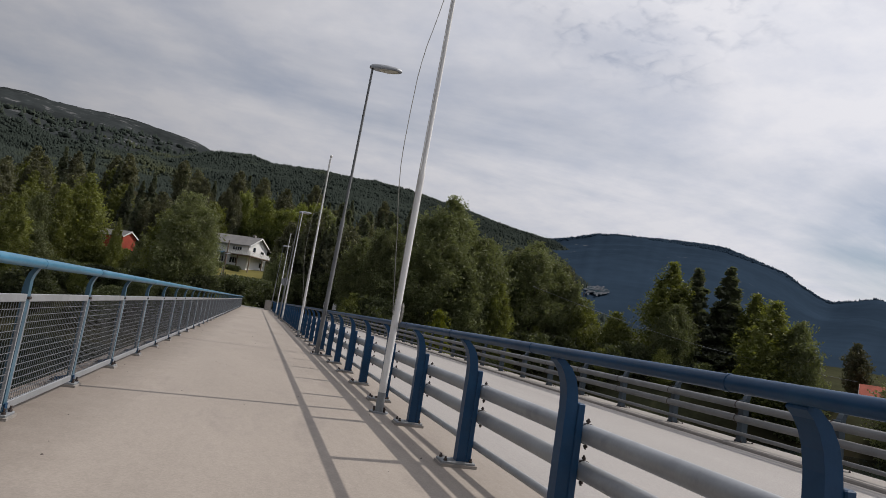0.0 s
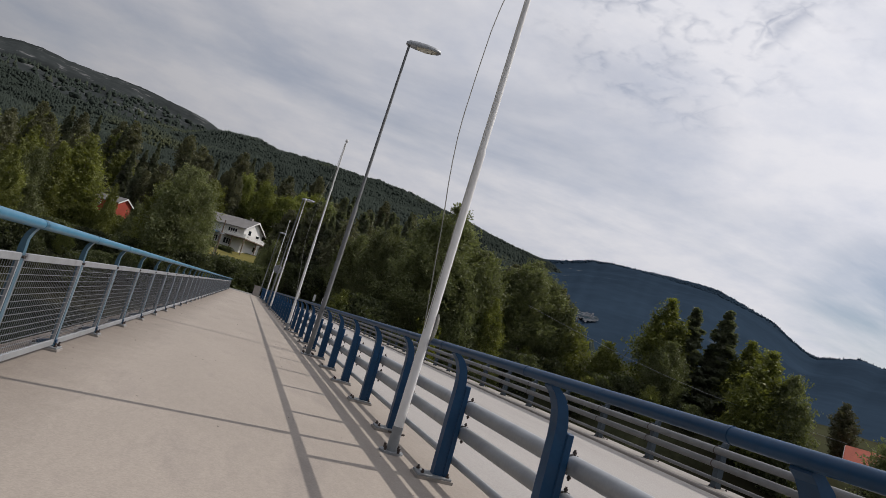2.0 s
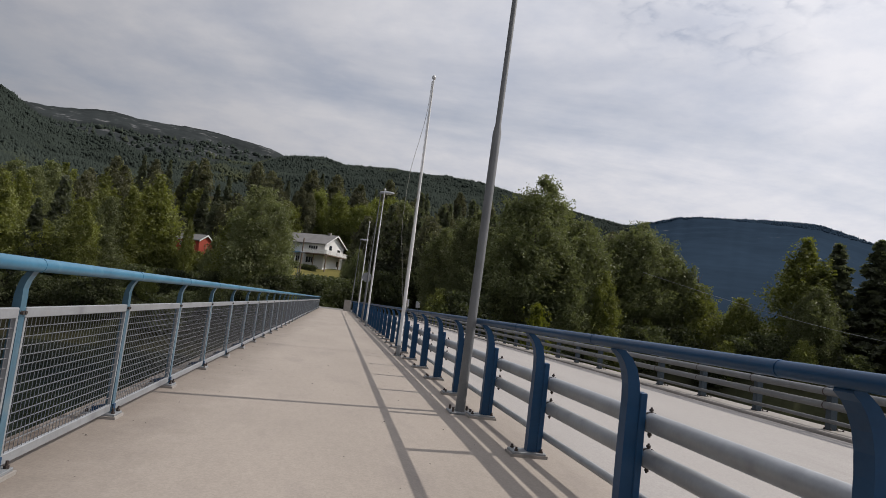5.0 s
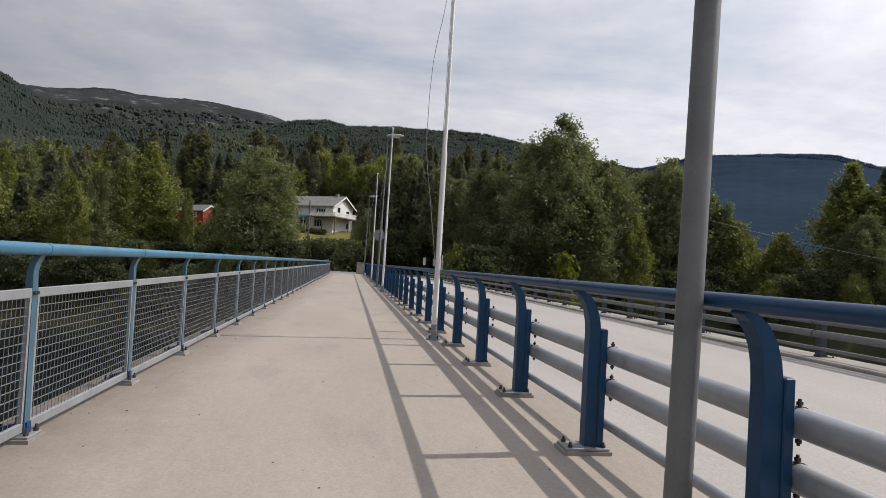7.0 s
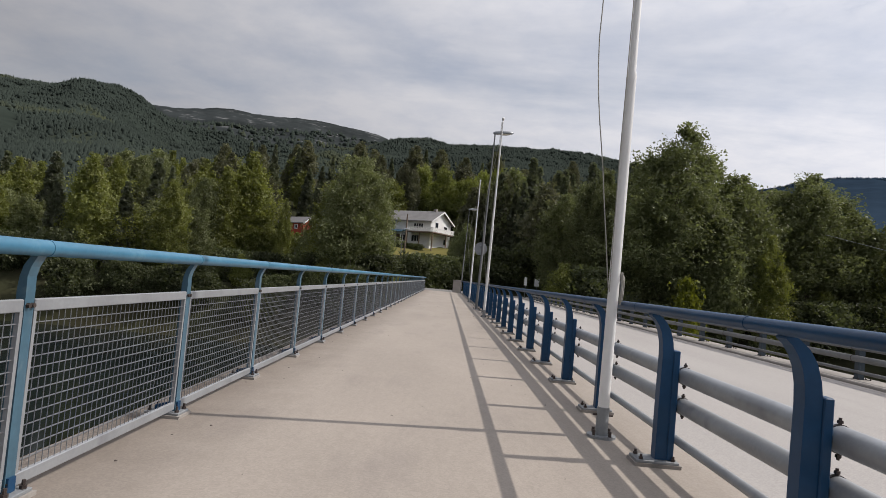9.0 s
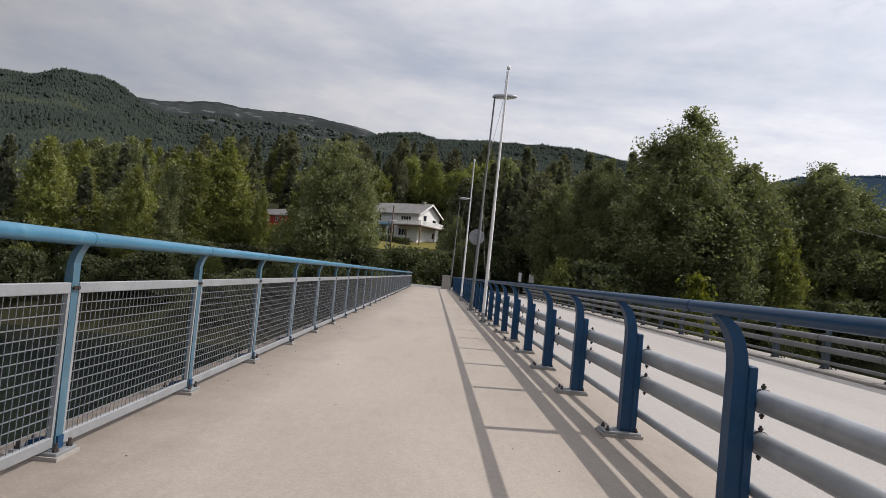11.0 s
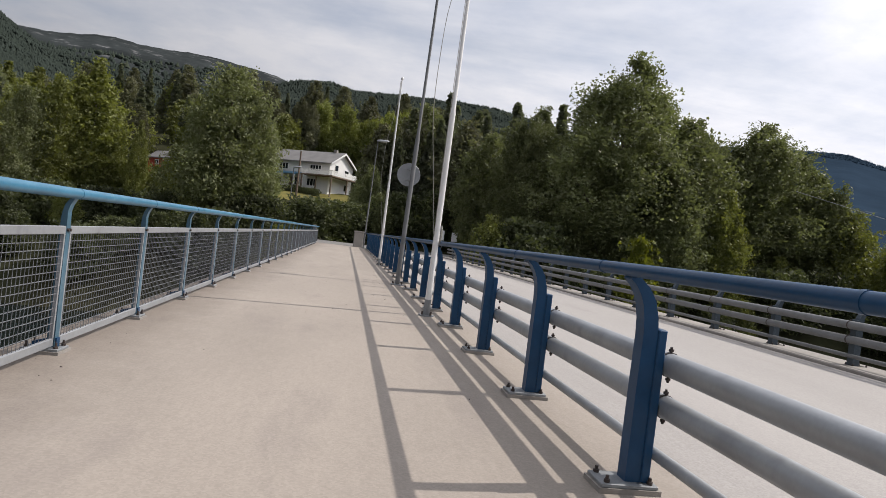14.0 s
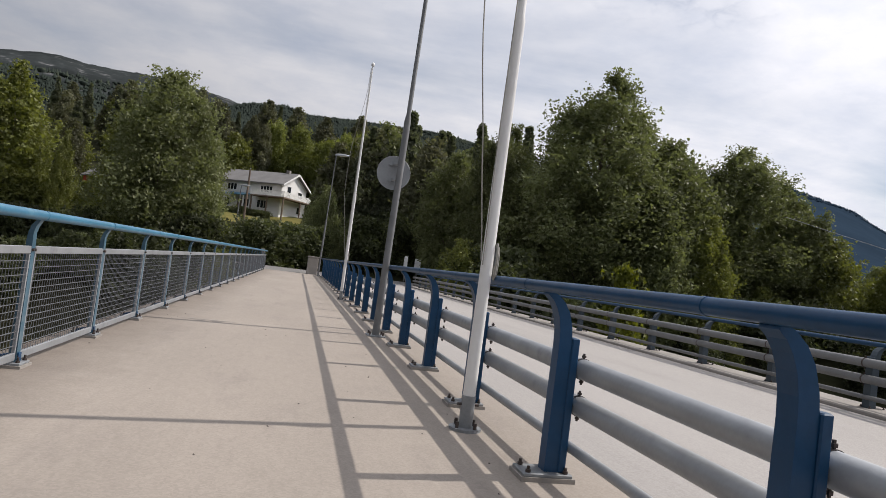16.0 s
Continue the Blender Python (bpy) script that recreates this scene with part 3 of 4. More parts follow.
# ---------------------------------------------------------------- bridge deck
deck = Build().box(-1.70, -60, -0.32, 2.9, END, 0.0)
structure("walkway", deck, M["deck"], "pale tan concrete footway of the bridge, smooth and dusty", "walkway")
strip = Build().box(-1.95, -60, -0.45, -1.704, END, -0.02)
structure("walkway_edge", strip, M["edge"], "stained rough concrete edge beam under the mesh fence", "kerb")
roadb = Build().box(2.904, -60, -0.34, 8.62, END + 3, -0.012)
structure("road", roadb, M["road"], "pale concrete carriageway of the bridge", "road")
kerb = Build().box(8.62, -60, -0.5, 9.45, END + 2, 0.05, 0.02)
structure("kerb", kerb, M["concrete"], "low concrete edge beam along the carriageway", "kerb")
girder = Build()
for gx in (-0.6, 3.0, 7.6):
    girder.box(gx - 0.5, -55, -1.9, gx + 0.5, END - 1, -0.46)
structure("bridge_girders", girder, M["concrete"], "concrete girders under the bridge deck", "girder")
for py in (-20, 22, 64):
    pier = Build().loft([[(3.8 + 2.6 * math.cos(a) * s, py + 0.7 * math.sin(a) * s, z) for a in np.linspace(0, 2 * math.pi, 16, endpoint=False)]
                         for z, s in ((-9.2, 1.1), (-1.9, 1.0))])
    structure("bridge_pier", pier, M["concrete"], "concrete bridge pier standing in the river", "pier", True)
abut = Build().box(-1.9, END + 0.01, -5, 9.6, END + 2.5, -0.36)
structure("abutment", abut, M["concrete"], "concrete abutment at the end of the bridge", "abutment")
junction = Build().plate([(-2.4, END + 0.02), (2.9, END + 0.02), (3.5, 85), (3.5, 93.4), (-7, 92.5), (-9, 90), (-5, 86)], -0.3, -0.02)
structure("road_end", junction, M["asphalt"], "grey asphalt road meeting the end of the footway", "road")
crossing = Build().plate([(3.504, END + 3.02), (9.4, END + 3.02), (11, 88), (70, 92), (70, 98), (3.504, 93.4)], -0.3, -0.024)
structure("road_crossing", crossing, M["asphalt"], "grey asphalt road along the wooded bank", "road")

# ---------------------------------------------------------------- railing of posts and tubes beside the carriageway
def arm_outline(s):
    """The post's curved front plate, in x and z; s is the side to which it bends."""
    left = [(-0.055, 0.05), (-0.055, 0.55), (-0.052, 0.86), (-0.057, 0.95), (-0.072, 1.03), (-0.096, 1.09), (-0.126, 1.135), (-0.160, 1.165)]
    right = [(-0.150, 1.190), (-0.098, 1.172), (-0.042, 1.125), (-0.002, 1.06), (0.024, 0.97), (0.036, 0.87), (0.036, 0.55), (0.036, 0.05)]
    if s < 0:      # the outer railing is lower
        left, right = [[(x, z if z < 0.6 else 0.6 + (z - 0.6) * 0.62) for x, z in side] for side in (left, right)]
    return [(s * x, z) for x, z in left + right]


def clamp_mesh(s, r, dz):
    b = Build()
    b.tube([(0, -0.012, 0), (0, 0.012, 0)], r + 0.004, 14)
    for k in (1, -1):
        b.tube([(0, 0, k * r), (0, 0, k * (r + 0.034))], 0.008, 6)
        b.tube([(0, 0, k * (r + 0.008)), (0, 0, k * (r + 0.022))], 0.015, 6)
    return b.mesh("clamp", M["dark_steel"])


def tube_railing(name, label, s, x0):
    rail = thing(name, label, "railing", at=(x0, 0, 0))
    paint = M["blue"] if s > 0 else M["dark_post"]
    top = 1.214 if s > 0 else 0.986
    arm = Build().slab(arm_outline(s), -0.05, 0.05).mesh("post", paint)
    box = Build().box(min(s * 0.034, s * 0.085), -0.062, 0.05, max(s * 0.034, s * 0.085), 0.062, 0.905 if s > 0 else 0.80, 0.006).mesh("post_box", paint)
    pl = Build().slab([(-s * 0.225, 0.0), (s * 0.135, 0.0), (s * 0.135, 0.028), (-s * 0.225, 0.028)], -0.115, 0.115).mesh("grout_pad", M["concrete"])
    sp = Build().box(-0.165 - s * 0.045, -0.105, 0.028, 0.165 - s * 0.045, 0.105, 0.050, 0.004).mesh("base_plate", M["galv_dull"])
    bolts = []
    for bx in (-0.125 - s * 0.045, 0.125 - s * 0.045):
        for by in (-0.075, 0.075):
            bolts.append((bx, by))
    bolt = Build().tube([(0, 0, 0.05), (0, 0, 0.068)], 0.017, 6).tube([(0, 0, 0.068), (0, 0, 0.088)], 0.010, 6).mesh("bolt", M["dark_steel"])
    TUBES = ((0.708, 0.067), (0.470, 0.064), (0.205, 0.034))
    clamps = [clamp_mesh(s, r, 0) for z, r in TUBES[:2]]
    # outer tubes: shade of the side facing the footway put into a darker steel
    seg = [Build().tube([(0, -0.997, 0), (0, 0.997, 0)], r, 18).mesh("tube", M["galv"] if s > 0 else M["pole_shaded_tube_steel"], True) for z, r in TUBES]
    hand = Build().tube([(0, -0.994, 0), (0, 0.994, 0)], 0.037, 18).mesh("handrail", M["blue"], True)
    sleeve = Build().tube([(0, -0.012, 0), (0, 0.012, 0)], 0.0395, 18).mesh("sleeve", M["blue"], True)
    for r in RAIL_ROWS:
        y = 2.0 * r + 0.11
        post = part("post", arm, None, rail, at=(0, y, 0))
        part("post_box", box, None, post)
        part("grout_pad", pl, None, post)
        part("base_plate", sp, None, post)
        for bx, by in bolts:
            part("bolt", bolt, None, post, at=(bx, by, 0))
        for (z, rad), c in zip(TUBES, clamps):
            part("clamp", c, None, post, at=(s * 0.152, 0, z))
        for (z, rad), g in zip(TUBES, seg):
            off = 0.152 if rad > 0.05 else 0.12
            part("tube", g, None, rail, at=(s * off, y + 1.0, z))
        part("handrail", hand, None, rail, at=(s * -0.150, y + 1.36, top))
        part("sleeve", sleeve, None, rail, at=(s * -0.150, y + 0.365, top))
    return rail


tube_railing("bridge_railing", "blue steel bridge railing with curved posts and grey tubes", 1, 2.335)
tube_railing("bridge_railing", "blue steel railing with grey tubes along the outer edge", -1, 9.05)

# ---------------------------------------------------------------- mesh fence along the river side
fence = thing("mesh_fence", "light blue steel handrail fence with galvanised wire mesh panels", "fence", at=(-1.555, 0, 0))
fpost = Build().slab([(-0.042, 0.03), (-0.040, 1.06), (-0.034, 1.12), (-0.018, 1.18), (0.020, 1.236), (0.050, 1.234), (0.018, 1.17), (0.006, 1.12), (0.008, 1.06), (0.018, 0.03)],
                     -0.036, 0.036).mesh("post", M["postblue"])
ffoot = Build().slab([(-0.16, 0.045), (0.03, 0.045), (0.03, 0.12), (-0.02, 0.12), (-0.15, 0.08)], -0.028, 0.028).mesh("foot_bracket", M["blue"])
fpad = Build().box(-0.22, -0.12, -0.004, 0.085, 0.12, 0.024).mesh("grout_pad", M["concrete"])
fplate = Build().box(-0.20, -0.105, 0.024, 0.072, 0.105, 0.044, 0.003).mesh("base_plate", M["galv_dull"])
fbolt = Build().tube([(0, 0, 0.042), (0, 0, 0.062)], 0.018, 6).tube([(0, 0, 0.06), (0, 0, 0.09)], 0.01, 6).mesh("bolt", M["dark_steel"])
fstud = Build().tube([(0, 0, 0), (0.02, 0, 0)], 0.013, 6).mesh("bolt", M["dark_steel"])
fhand = Build().tube([(0, -0.994, 0), (0, 0.994, 0)], 0.042, 18).mesh("handrail", M["lightblue"], True)
fsleeve = Build().tube([(0, -0.012, 0), (0, 0.012, 0)], 0.0447, 18).mesh("sleeve", M["lightblue"], True)
pframe = Build()
pframe.box(-0.012, -0.955, 0.942, 0.016, 0.955, 1.006, 0.004)
pframe.box(-0.012, -0.955, 0.056, 0.016, 0.955, 0.120, 0.004)
pframe.box(-0.010, -0.957, 0.120, 0.014, -0.932, 0.942)
pframe.box(-0.010, 0.932, 0.120, 0.014, 0.957, 0.942)
pframe = pframe.mesh("panel_frame", M["galv"])
wires = Build()
for k in range(1, 14):
    z = 0.120 + k * 0.822 / 14
    wires.box(-0.0030, -0.94, z - 0.0026, 0.0030, 0.94, z + 0.0026)
for k in range(1, 34):
    y = -0.95 + k * 1.9 / 34
    wires.box(0.0031, y - 0.0016, 0.09, 0.0065, y + 0.0016, 0.97)
wires = wires.mesh("wire_mesh", M["wire"])
for r in RAIL_ROWS:
    y = 2.0 * r + 0.2
    post = part("post", fpost, None, fence, at=(0, y, 0))
    part("foot_bracket", ffoot, None, post)
    part("grout_pad", fpad, None, post)
    part("base_plate", fplate, None, post)
    for bx, by in ((0.045, -0.07), (0.045, 0.07), (-0.17, -0.07), (-0.17, 0.07)):
        part("bolt", fbolt, None, post, at=(bx, by, 0))
    for bz in (0.09, 0.975):
        part("bolt", fstud, None, post, at=(0.006, -0.018, bz))
        part("bolt", fstud, None, post, at=(0.006, 0.018, bz))
    panel = part("panel_frame", pframe, None, fence, at=(-0.004, y + 1.0, 0))
    part("wire_mesh", wires, None, panel)
    part("handrail", fhand, None, fence, at=(0.040, y + 1.05, 1.268))
    part("sleeve", fsleeve, None, fence, at=(0.040, y + 0.05, 1.268))

# ---------------------------------------------------------------- flagpoles and street lamps
POLE_X = 2.065


def rope_path(rnd, top, side):
    pts = []
    for i in range(25):
        q = i / 24
        z = 1.35 + (top - 1.35) * q
        bow = side * (0.30 * math.sin(math.pi * min(q * 1.15, 1)) ** 1.2 + 0.008 * math.sin(q * 23 + rnd.random()))
        pts.append((-0.055 + bow, -0.03 + 0.25 * bow, z))
    return pts


def flagpole(y, top, seed, lean):
    rnd = random.Random(seed)
    p = thing("flagpole", "white flagpole with a loose halyard beside the footway railing", "flagpole", "flagpoles along the bridge", pose(POLE_X, y, 0, 0, lean, 0))
    ring = [(0.13 * math.cos(a), 0.13 * math.sin(a)) for a in np.linspace(0, 2 * math.pi, 20, endpoint=False)]
    part("flange", Build().plate(ring, 0.0, 0.022), M["galv_dull"], p, "round galvanised flange")
    for k in range(4):
        a = k * math.pi / 2 + 0.6
        part("bolt", Build().tube([(0, 0, 0.02), (0, 0, 0.07)], 0.014, 6), M["dark_steel"], p, at=(0.1 * math.cos(a), 0.1 * math.sin(a), 0))
    part("socket", Build().tube([(0, 0, 0.02), (0, 0, 0.27), (0, 0, 0.275)], [0.056, 0.056, 0.05], 16), M["galv_dull"], p, "grey steel socket", True)
    part("socket_bolt", Build().tube([(-0.09, 0, 0.2), (0.09, 0, 0.2)], 0.012, 6), M["dark_steel"], p)
    part("pole", Build().tube([(0, 0, 0.27), (0, 0, 3.3), (0, 0, 3.34), (0, 0, 3.40), (0, 0, top)], [0.051, 0.045, 0.047, 0.036, 0.022], 18), M["white"], p, smooth=True)
    part("finial", Build().tube([(0, 0, top), (0, 0, top + 0.03), (0, 0, top + 0.07), (0, 0, top + 0.11), (0, 0, top + 0.14)], [0.025, 0.05, 0.058, 0.045, 0.012], 12),
         M["white"], p, smooth=True)
    part("halyard", Build().tube(rope_path(rnd, top - 0.05, -1), 0.0055, 5), M["rope"], p, "thin grey rope")
    part("halyard", Build().tube([(-0.05, -0.05, 1.32), (-0.06, -0.05, 2.4), (-0.05, -0.04, 4.2), (-0.035, -0.03, top - 0.05)], 0.005, 5), M["rope"], p, "thin grey rope")
    coil = Build()
    for k in range(4):
        c = 0.055 + 0.008 * k
        coil.tube([(0.065 + 0.012 * math.sin(k * 2), -0.02 + c * 0.55 * math.cos(a), 1.36 + 1.9 * c * math.sin(a)) for a in np.linspace(0, 2 * math.pi, 15)], 0.006, 5)
    part("rope_coil", coil, M["rope"], p, "coiled grey rope end")
    part("cleat", Build().box(0.04, -0.012, 1.40, 0.075, 0.012, 1.43).box(0.06, -0.012, 1.33, 0.075, 0.012, 1.50, 0.004), M["galv_dull"], p)
    return p


for i, (fy, lean) in enumerate(((0.88, 1.1), (18.89, 0.3), (37.2, 0.6), (52.7, 0.3))):
    flagpole(fy, 7.5, i, lean)


def lamp_head():
    """A long rounded street lamp head, reaching out along x."""
    prof = ((-0.12, 0.04, 0.05), (-0.05, 0.085, 0.10), (0.12, 0.135, 0.125), (0.38, 0.17, 0.125), (0.62, 0.165, 0.105), (0.78, 0.115, 0.07), (0.84, 0.04, 0.03))
    rings = []
    for x, w, h in prof:
        rings.append([(x, w * math.cos(a), 0.1 * x + h * max(math.sin(a), -0.35)) for a in np.linspace(0, 2 * math.pi, 16, endpoint=False)])
    return Build().loft(rings)


def lamp_glass():
    prof = ((0.14, 0.08, 0.01), (0.24, 0.125, 0.05), (0.44, 0.145, 0.07), (0.62, 0.13, 0.055), (0.73, 0.08, 0.01))
    rings = []
    for x, w, h in prof:
        rings.append([(x, w * math.cos(a), 0.1 * x - 0.024 - h * max(math.sin(a), -0.05)) for a in np.linspace(0, 2 * math.pi, 16, endpoint=False)])
    return Build().loft(rings)


def street_lamp(x, y, z, top, label, joint=3.95, turn=0.0, lean=0.0, thick=1.0):
    p = thing("street_lamp", label, "street lamp", "street lamps", pose(x, y, z, 0, lean, turn))
    part("base_flange", Build().box(-0.16, -0.16, 0, 0.16, 0.16, 0.025, 0.004), M["galv_dull"], p)
    for k in range(4):
        a = k * math.pi / 2 + 0.785
        part("bolt", Build().tube([(0, 0, 0.02), (0, 0, 0.08)], 0.016, 6), M["dark_steel"], p, at=(0.16 * math.cos(a), 0.16 * math.sin(a), 0))
    part("pole", Build().tube([(0, 0, 0.02), (0, 0, 0.5), (0, 0, joint - 0.12), (0, 0, joint), (0, 0, top - 0.02)], [r * thick for r in (0.064, 0.062, 0.058, 0.040, 0.032)], 18), M["pole_shaded_tube_steel"], p, smooth=True)
    head = part("lamp_head", lamp_head(), M["galv"], p, "grey rounded lamp housing", True, at=(0.03, 0, top))
    part("lamp_glass", lamp_glass(), M["glass_lamp"], head, "frosted yellowish lamp glass", True)
    return p


for ly in (10.35, 43.3, 77.0):
    street_lamp(POLE_X, ly, 0, 8.42, "galvanised street lamp on a stepped steel pole", 3.9, 0, 1.1)

sign = thing("road_sign", "round road sign seen from its plain grey back", "road sign", at=(POLE_X - 0.02, 43.5, 2.88))
ringv = [(0.30 * math.cos(a), 0.30 * math.sin(a)) for a in np.linspace(0, 2 * math.pi, 40, endpoint=False)]
part("disc", Build().loft([[(x, 0.052, z) for x, z in ringv], [(x, 0.056, z) for x, z in ringv]]), M["galv_dull"], sign)
rimv = Build()
rimv.tube([(0.297 * math.cos(a), 0.05, 0.297 * math.sin(a)) for a in np.linspace(0, 2 * math.pi, 41)], 0.006, 6)
part("rim", rimv, M["galv"], sign)
for bz in (-0.14, 0.14):
    part("bracket", Build().box(-0.10, 0.03, bz - 0.014, 0.10, 0.051, bz + 0.014), M["galv_dull"], sign)
    part("pole_clamp", Build().tube([(0, -0.1, bz - 0.016), (0, -0.1, bz + 0.016)], 0.066, 14), M["galv"], sign, at=(0.02, 0, 0))

# bridge ends
endp = thing("end_pillar", "square concrete pillar ending the tube railing", "pillar", at=(1.62, 80.3, 0))
part("shaft", Build().box(-0.3, -0.6, -0.1, 0.45, 0.8, 1.2, 0.03), M["concrete"], endp)
part("cap", Build().box(-0.34, -0.64, 1.2, 0.49, 0.84, 1.3, 0.02), M["concrete"], endp)
endl = thing("end_post", "pale wooden post ending the mesh fence", "post", at=(-1.9, 79.9, 0))
part("shaft", Build().box(-0.12, -0.12, -0.1, 0.12, 0.12, 1.35, 0.02), M["concrete"], endl)
part("cap", Build().box(-0.14, -0.14, 1.35, 0.14, 0.14, 1.40, 0.01), M["concrete"], endl)


# ---------------------------------------------------------------- trees
def leaf_mesh(name, pts, normals, size, material, rnd, long=1.5):
    """Small pointed leaves at the given points."""
    n = len(pts)
    rs = np.random.RandomState(rnd)
    d1 = rs.normal(size=(n, 3)); d1 += normals * 0.2
    d1 /= np.linalg.norm(d1, axis=1)[:, None]
    d2 = np.cross(d1, rs.normal(size=(n, 3))); d2 /= np.linalg.norm(d2, axis=1)[:, None]
    s = size * rs.uniform(0.6, 1.3, size=(n, 1))
    a, b = d1 * s * long * 0.55, d2 * s * 0.55
    v = np.empty((n, 3, 3))
    v[:, 0], v[:, 1], v[:, 2] = pts - a, pts + a * 0.75 + b, pts + a * 0.75 - b
    me = bpy.data.meshes.new(name)
    me.from_pydata(v.reshape(-1, 3).tolist(), [], np.arange(3 * n).reshape(-1, 3).tolist())
    me.materials.append(material)
    return me


def limb_mesh(name, height, limbs, material, thick):
    b = Build()
    b.tube([(0, 0, -1.0), (0.01 * height, 0, height * 0.3), (-0.01 * height, 0.01 * height, height * 0.62), (0, 0, height * 0.95)],
           [thick, thick * 0.75, thick * 0.4, thick * 0.08], 8)
    for start, end, w in limbs:
        s, e = Vector(start), Vector(end)
        m = (s + e) / 2 + Vector((0, 0, -0.06 * (e - s).length))
        b.tube([s, m, e], [w, w * 0.6, w * 0.15], 5)
    return b.mesh(name, material)


def broadleaf(seed, height, width, count, leaf, bark, size, shape, low=0.06, gaps=-0.12, thick=0.2, leaders=((0, 0, 1, 1),)):
    """Trunk and crown meshes. shape(q) gives the crown's relative width at its relative height; each leader is a crown of its own
    (offset, offset, height, width) and together they make the outline. Leaves fill it in clumps, with gaps between."""
    rs = np.random.RandomState(seed)
    pts, nor, limbs = [], [], []
    weights = np.array([oh * ow * ow for _, _, oh, ow in leaders])
    weights = np.cumsum(weights / weights.sum())
    clump = max(0.16 * width, 0.55)
    while len(pts) < count:
        ox, oy, oh, ow = leaders[int(np.searchsorted(weights, rs.uniform()))]
        q, a = rs.uniform() ** 0.85, rs.uniform(0, 2 * math.pi)
        ca, sa = math.cos(a), math.sin(a)
        edge = width * 0.5 * ow * shape(q)
        z = height * (low + (oh - low) * q)
        edge *= 1 + 0.42 * noise.noise((ca * 1.6 + seed, sa * 1.6, z / clump * 0.45)) + 0.25 * noise.noise((ca * 4.5, sa * 4.5 + seed, z / clump * 1.1))
        d = edge * rs.uniform(0.06, 1.0) ** 0.5
        lift = min(1.0, 1.6 * q + 0.35)
        p = (ox * width * 0.5 * lift + d * ca, oy * width * 0.5 * lift + d * sa, z)
        n = noise.noise((p[0] / clump + seed, p[1] / clump, p[2] / clump)) + 0.5 * noise.noise((p[0] / clump * 2.3, p[1] / clump * 2.3 + seed, p[2] / clump * 2.3))
        if n < gaps + 0.25 * rs.uniform(-1, 1):
            continue
        pts.append(p)
        nor.append((ca, sa, 0.4))
    body = len(pts)
    for k in range(int(count / 55)):
        x, y, z = pts[int(rs.randint(body))]
        ox, oy, oh, ow = leaders[k % len(leaders)]
        out = Vector((x - ox * width * 0.4, y - oy * width * 0.4, 0.25 * width + 0.5 * max(z - 0.6 * height, 0))).normalized()
        reach = rs.uniform(0.5, 1.0) * (0.045 * width + 0.45) * 2.2
        for t in rs.uniform(0, 1, size=16):
            w = (1 - t) * 0.22 + 0.06
            pts.append((x + out.x * reach * t + rs.normal() * w, y + out.y * reach * t + rs.normal() * w, min(z + out.z * reach * t + rs.normal() * w, height * 1.02)))
            nor.append((out.x, out.y, out.z))
    for k in range(22):
        p = pts[int(rs.randint(body))]
        d = math.hypot(p[0], p[1])
        limbs.append(((0, 0, max(p[2] - d * 1.1, height * 0.06)), p, thick * 0.28))
    pts, nor = np.array(pts), np.array(nor)
    pts += rs.normal(size=pts.shape) * size * 0.6
    return (limb_mesh("trunk", height * 0.97, limbs, bark, thick), leaf_mesh("crown", pts, nor, size, leaf, seed))


def conifer(seed, height, width, count, leaf, size, bare=0.06, power=0.9):
    rs = np.random.RandomState(seed)
    pts, limbs = [], []
    levels = int(height * 1.7)
    for k in range(levels):
        q = (k + rs.uniform(0, 0.6)) / levels
        z = height * (bare + (1 - bare) * q)
        reach = width * 0.5 * (1 - q) ** power * rs.uniform(0.75, 1.15) + 0.12
        for j in range(rs.randint(6, 9)):
            a = rs.uniform(0, 2 * math.pi)
            L = reach * rs.uniform(0.65, 1.15)
            m = max(int(count * L / (width * height * 1.55)), 4)
            t = rs.uniform(0.12, 1, size=(m, 1))
            spread = rs.normal(size=(m, 1)) * 0.16 * L * (1.15 - t)
            sag = -0.32 * L * t ** 1.4 + 0.10 * L * t ** 3 - np.abs(rs.normal(size=(m, 1))) * 0.16
            d = np.array((math.cos(a), math.sin(a), 0)); e = np.array((-math.sin(a), math.cos(a), 0))
            pts.append(np.array((0, 0, z)) + d * L * t + e * spread + np.array((0, 0, 1)) * sag)
            if j < 3:
                limbs.append(((0, 0, z), (d[0] * L * 0.8, d[1] * L * 0.8, z - 0.25 * L), 0.03 + 0.02 * (1 - q)))
    pts = np.concatenate(pts)
    nor = np.tile(np.array((0, 0, -0.8)), (len(pts), 1))
    return (limb_mesh("trunk", height, limbs, M["bark"], 0.012 * height + 0.05), leaf_mesh("crown", pts, nor, size, leaf, seed, 2.2))


def oval(q):
    return max(math.sin(math.pi * (0.12 + 0.86 * q)) ** 0.75, 0.1)


def cone_oval(q):
    top = max(0.0, (q - 0.5) / 0.5)
    return max((1 - top ** 2.2) ** 0.6 * (0.62 + 0.38 * min(q * 2.2, 1)), 0.12)


def spire(q):
    top = max(0.0, (q - 0.25) / 0.75)
    return max((1 - top ** 1.5) ** 0.85 * (0.6 + 0.4 * min(q * 4, 1)), 0.10)


def domed(q):
    return max(math.sin(math.pi * (0.2 + 0.75 * q)) ** 0.55, 0.15)


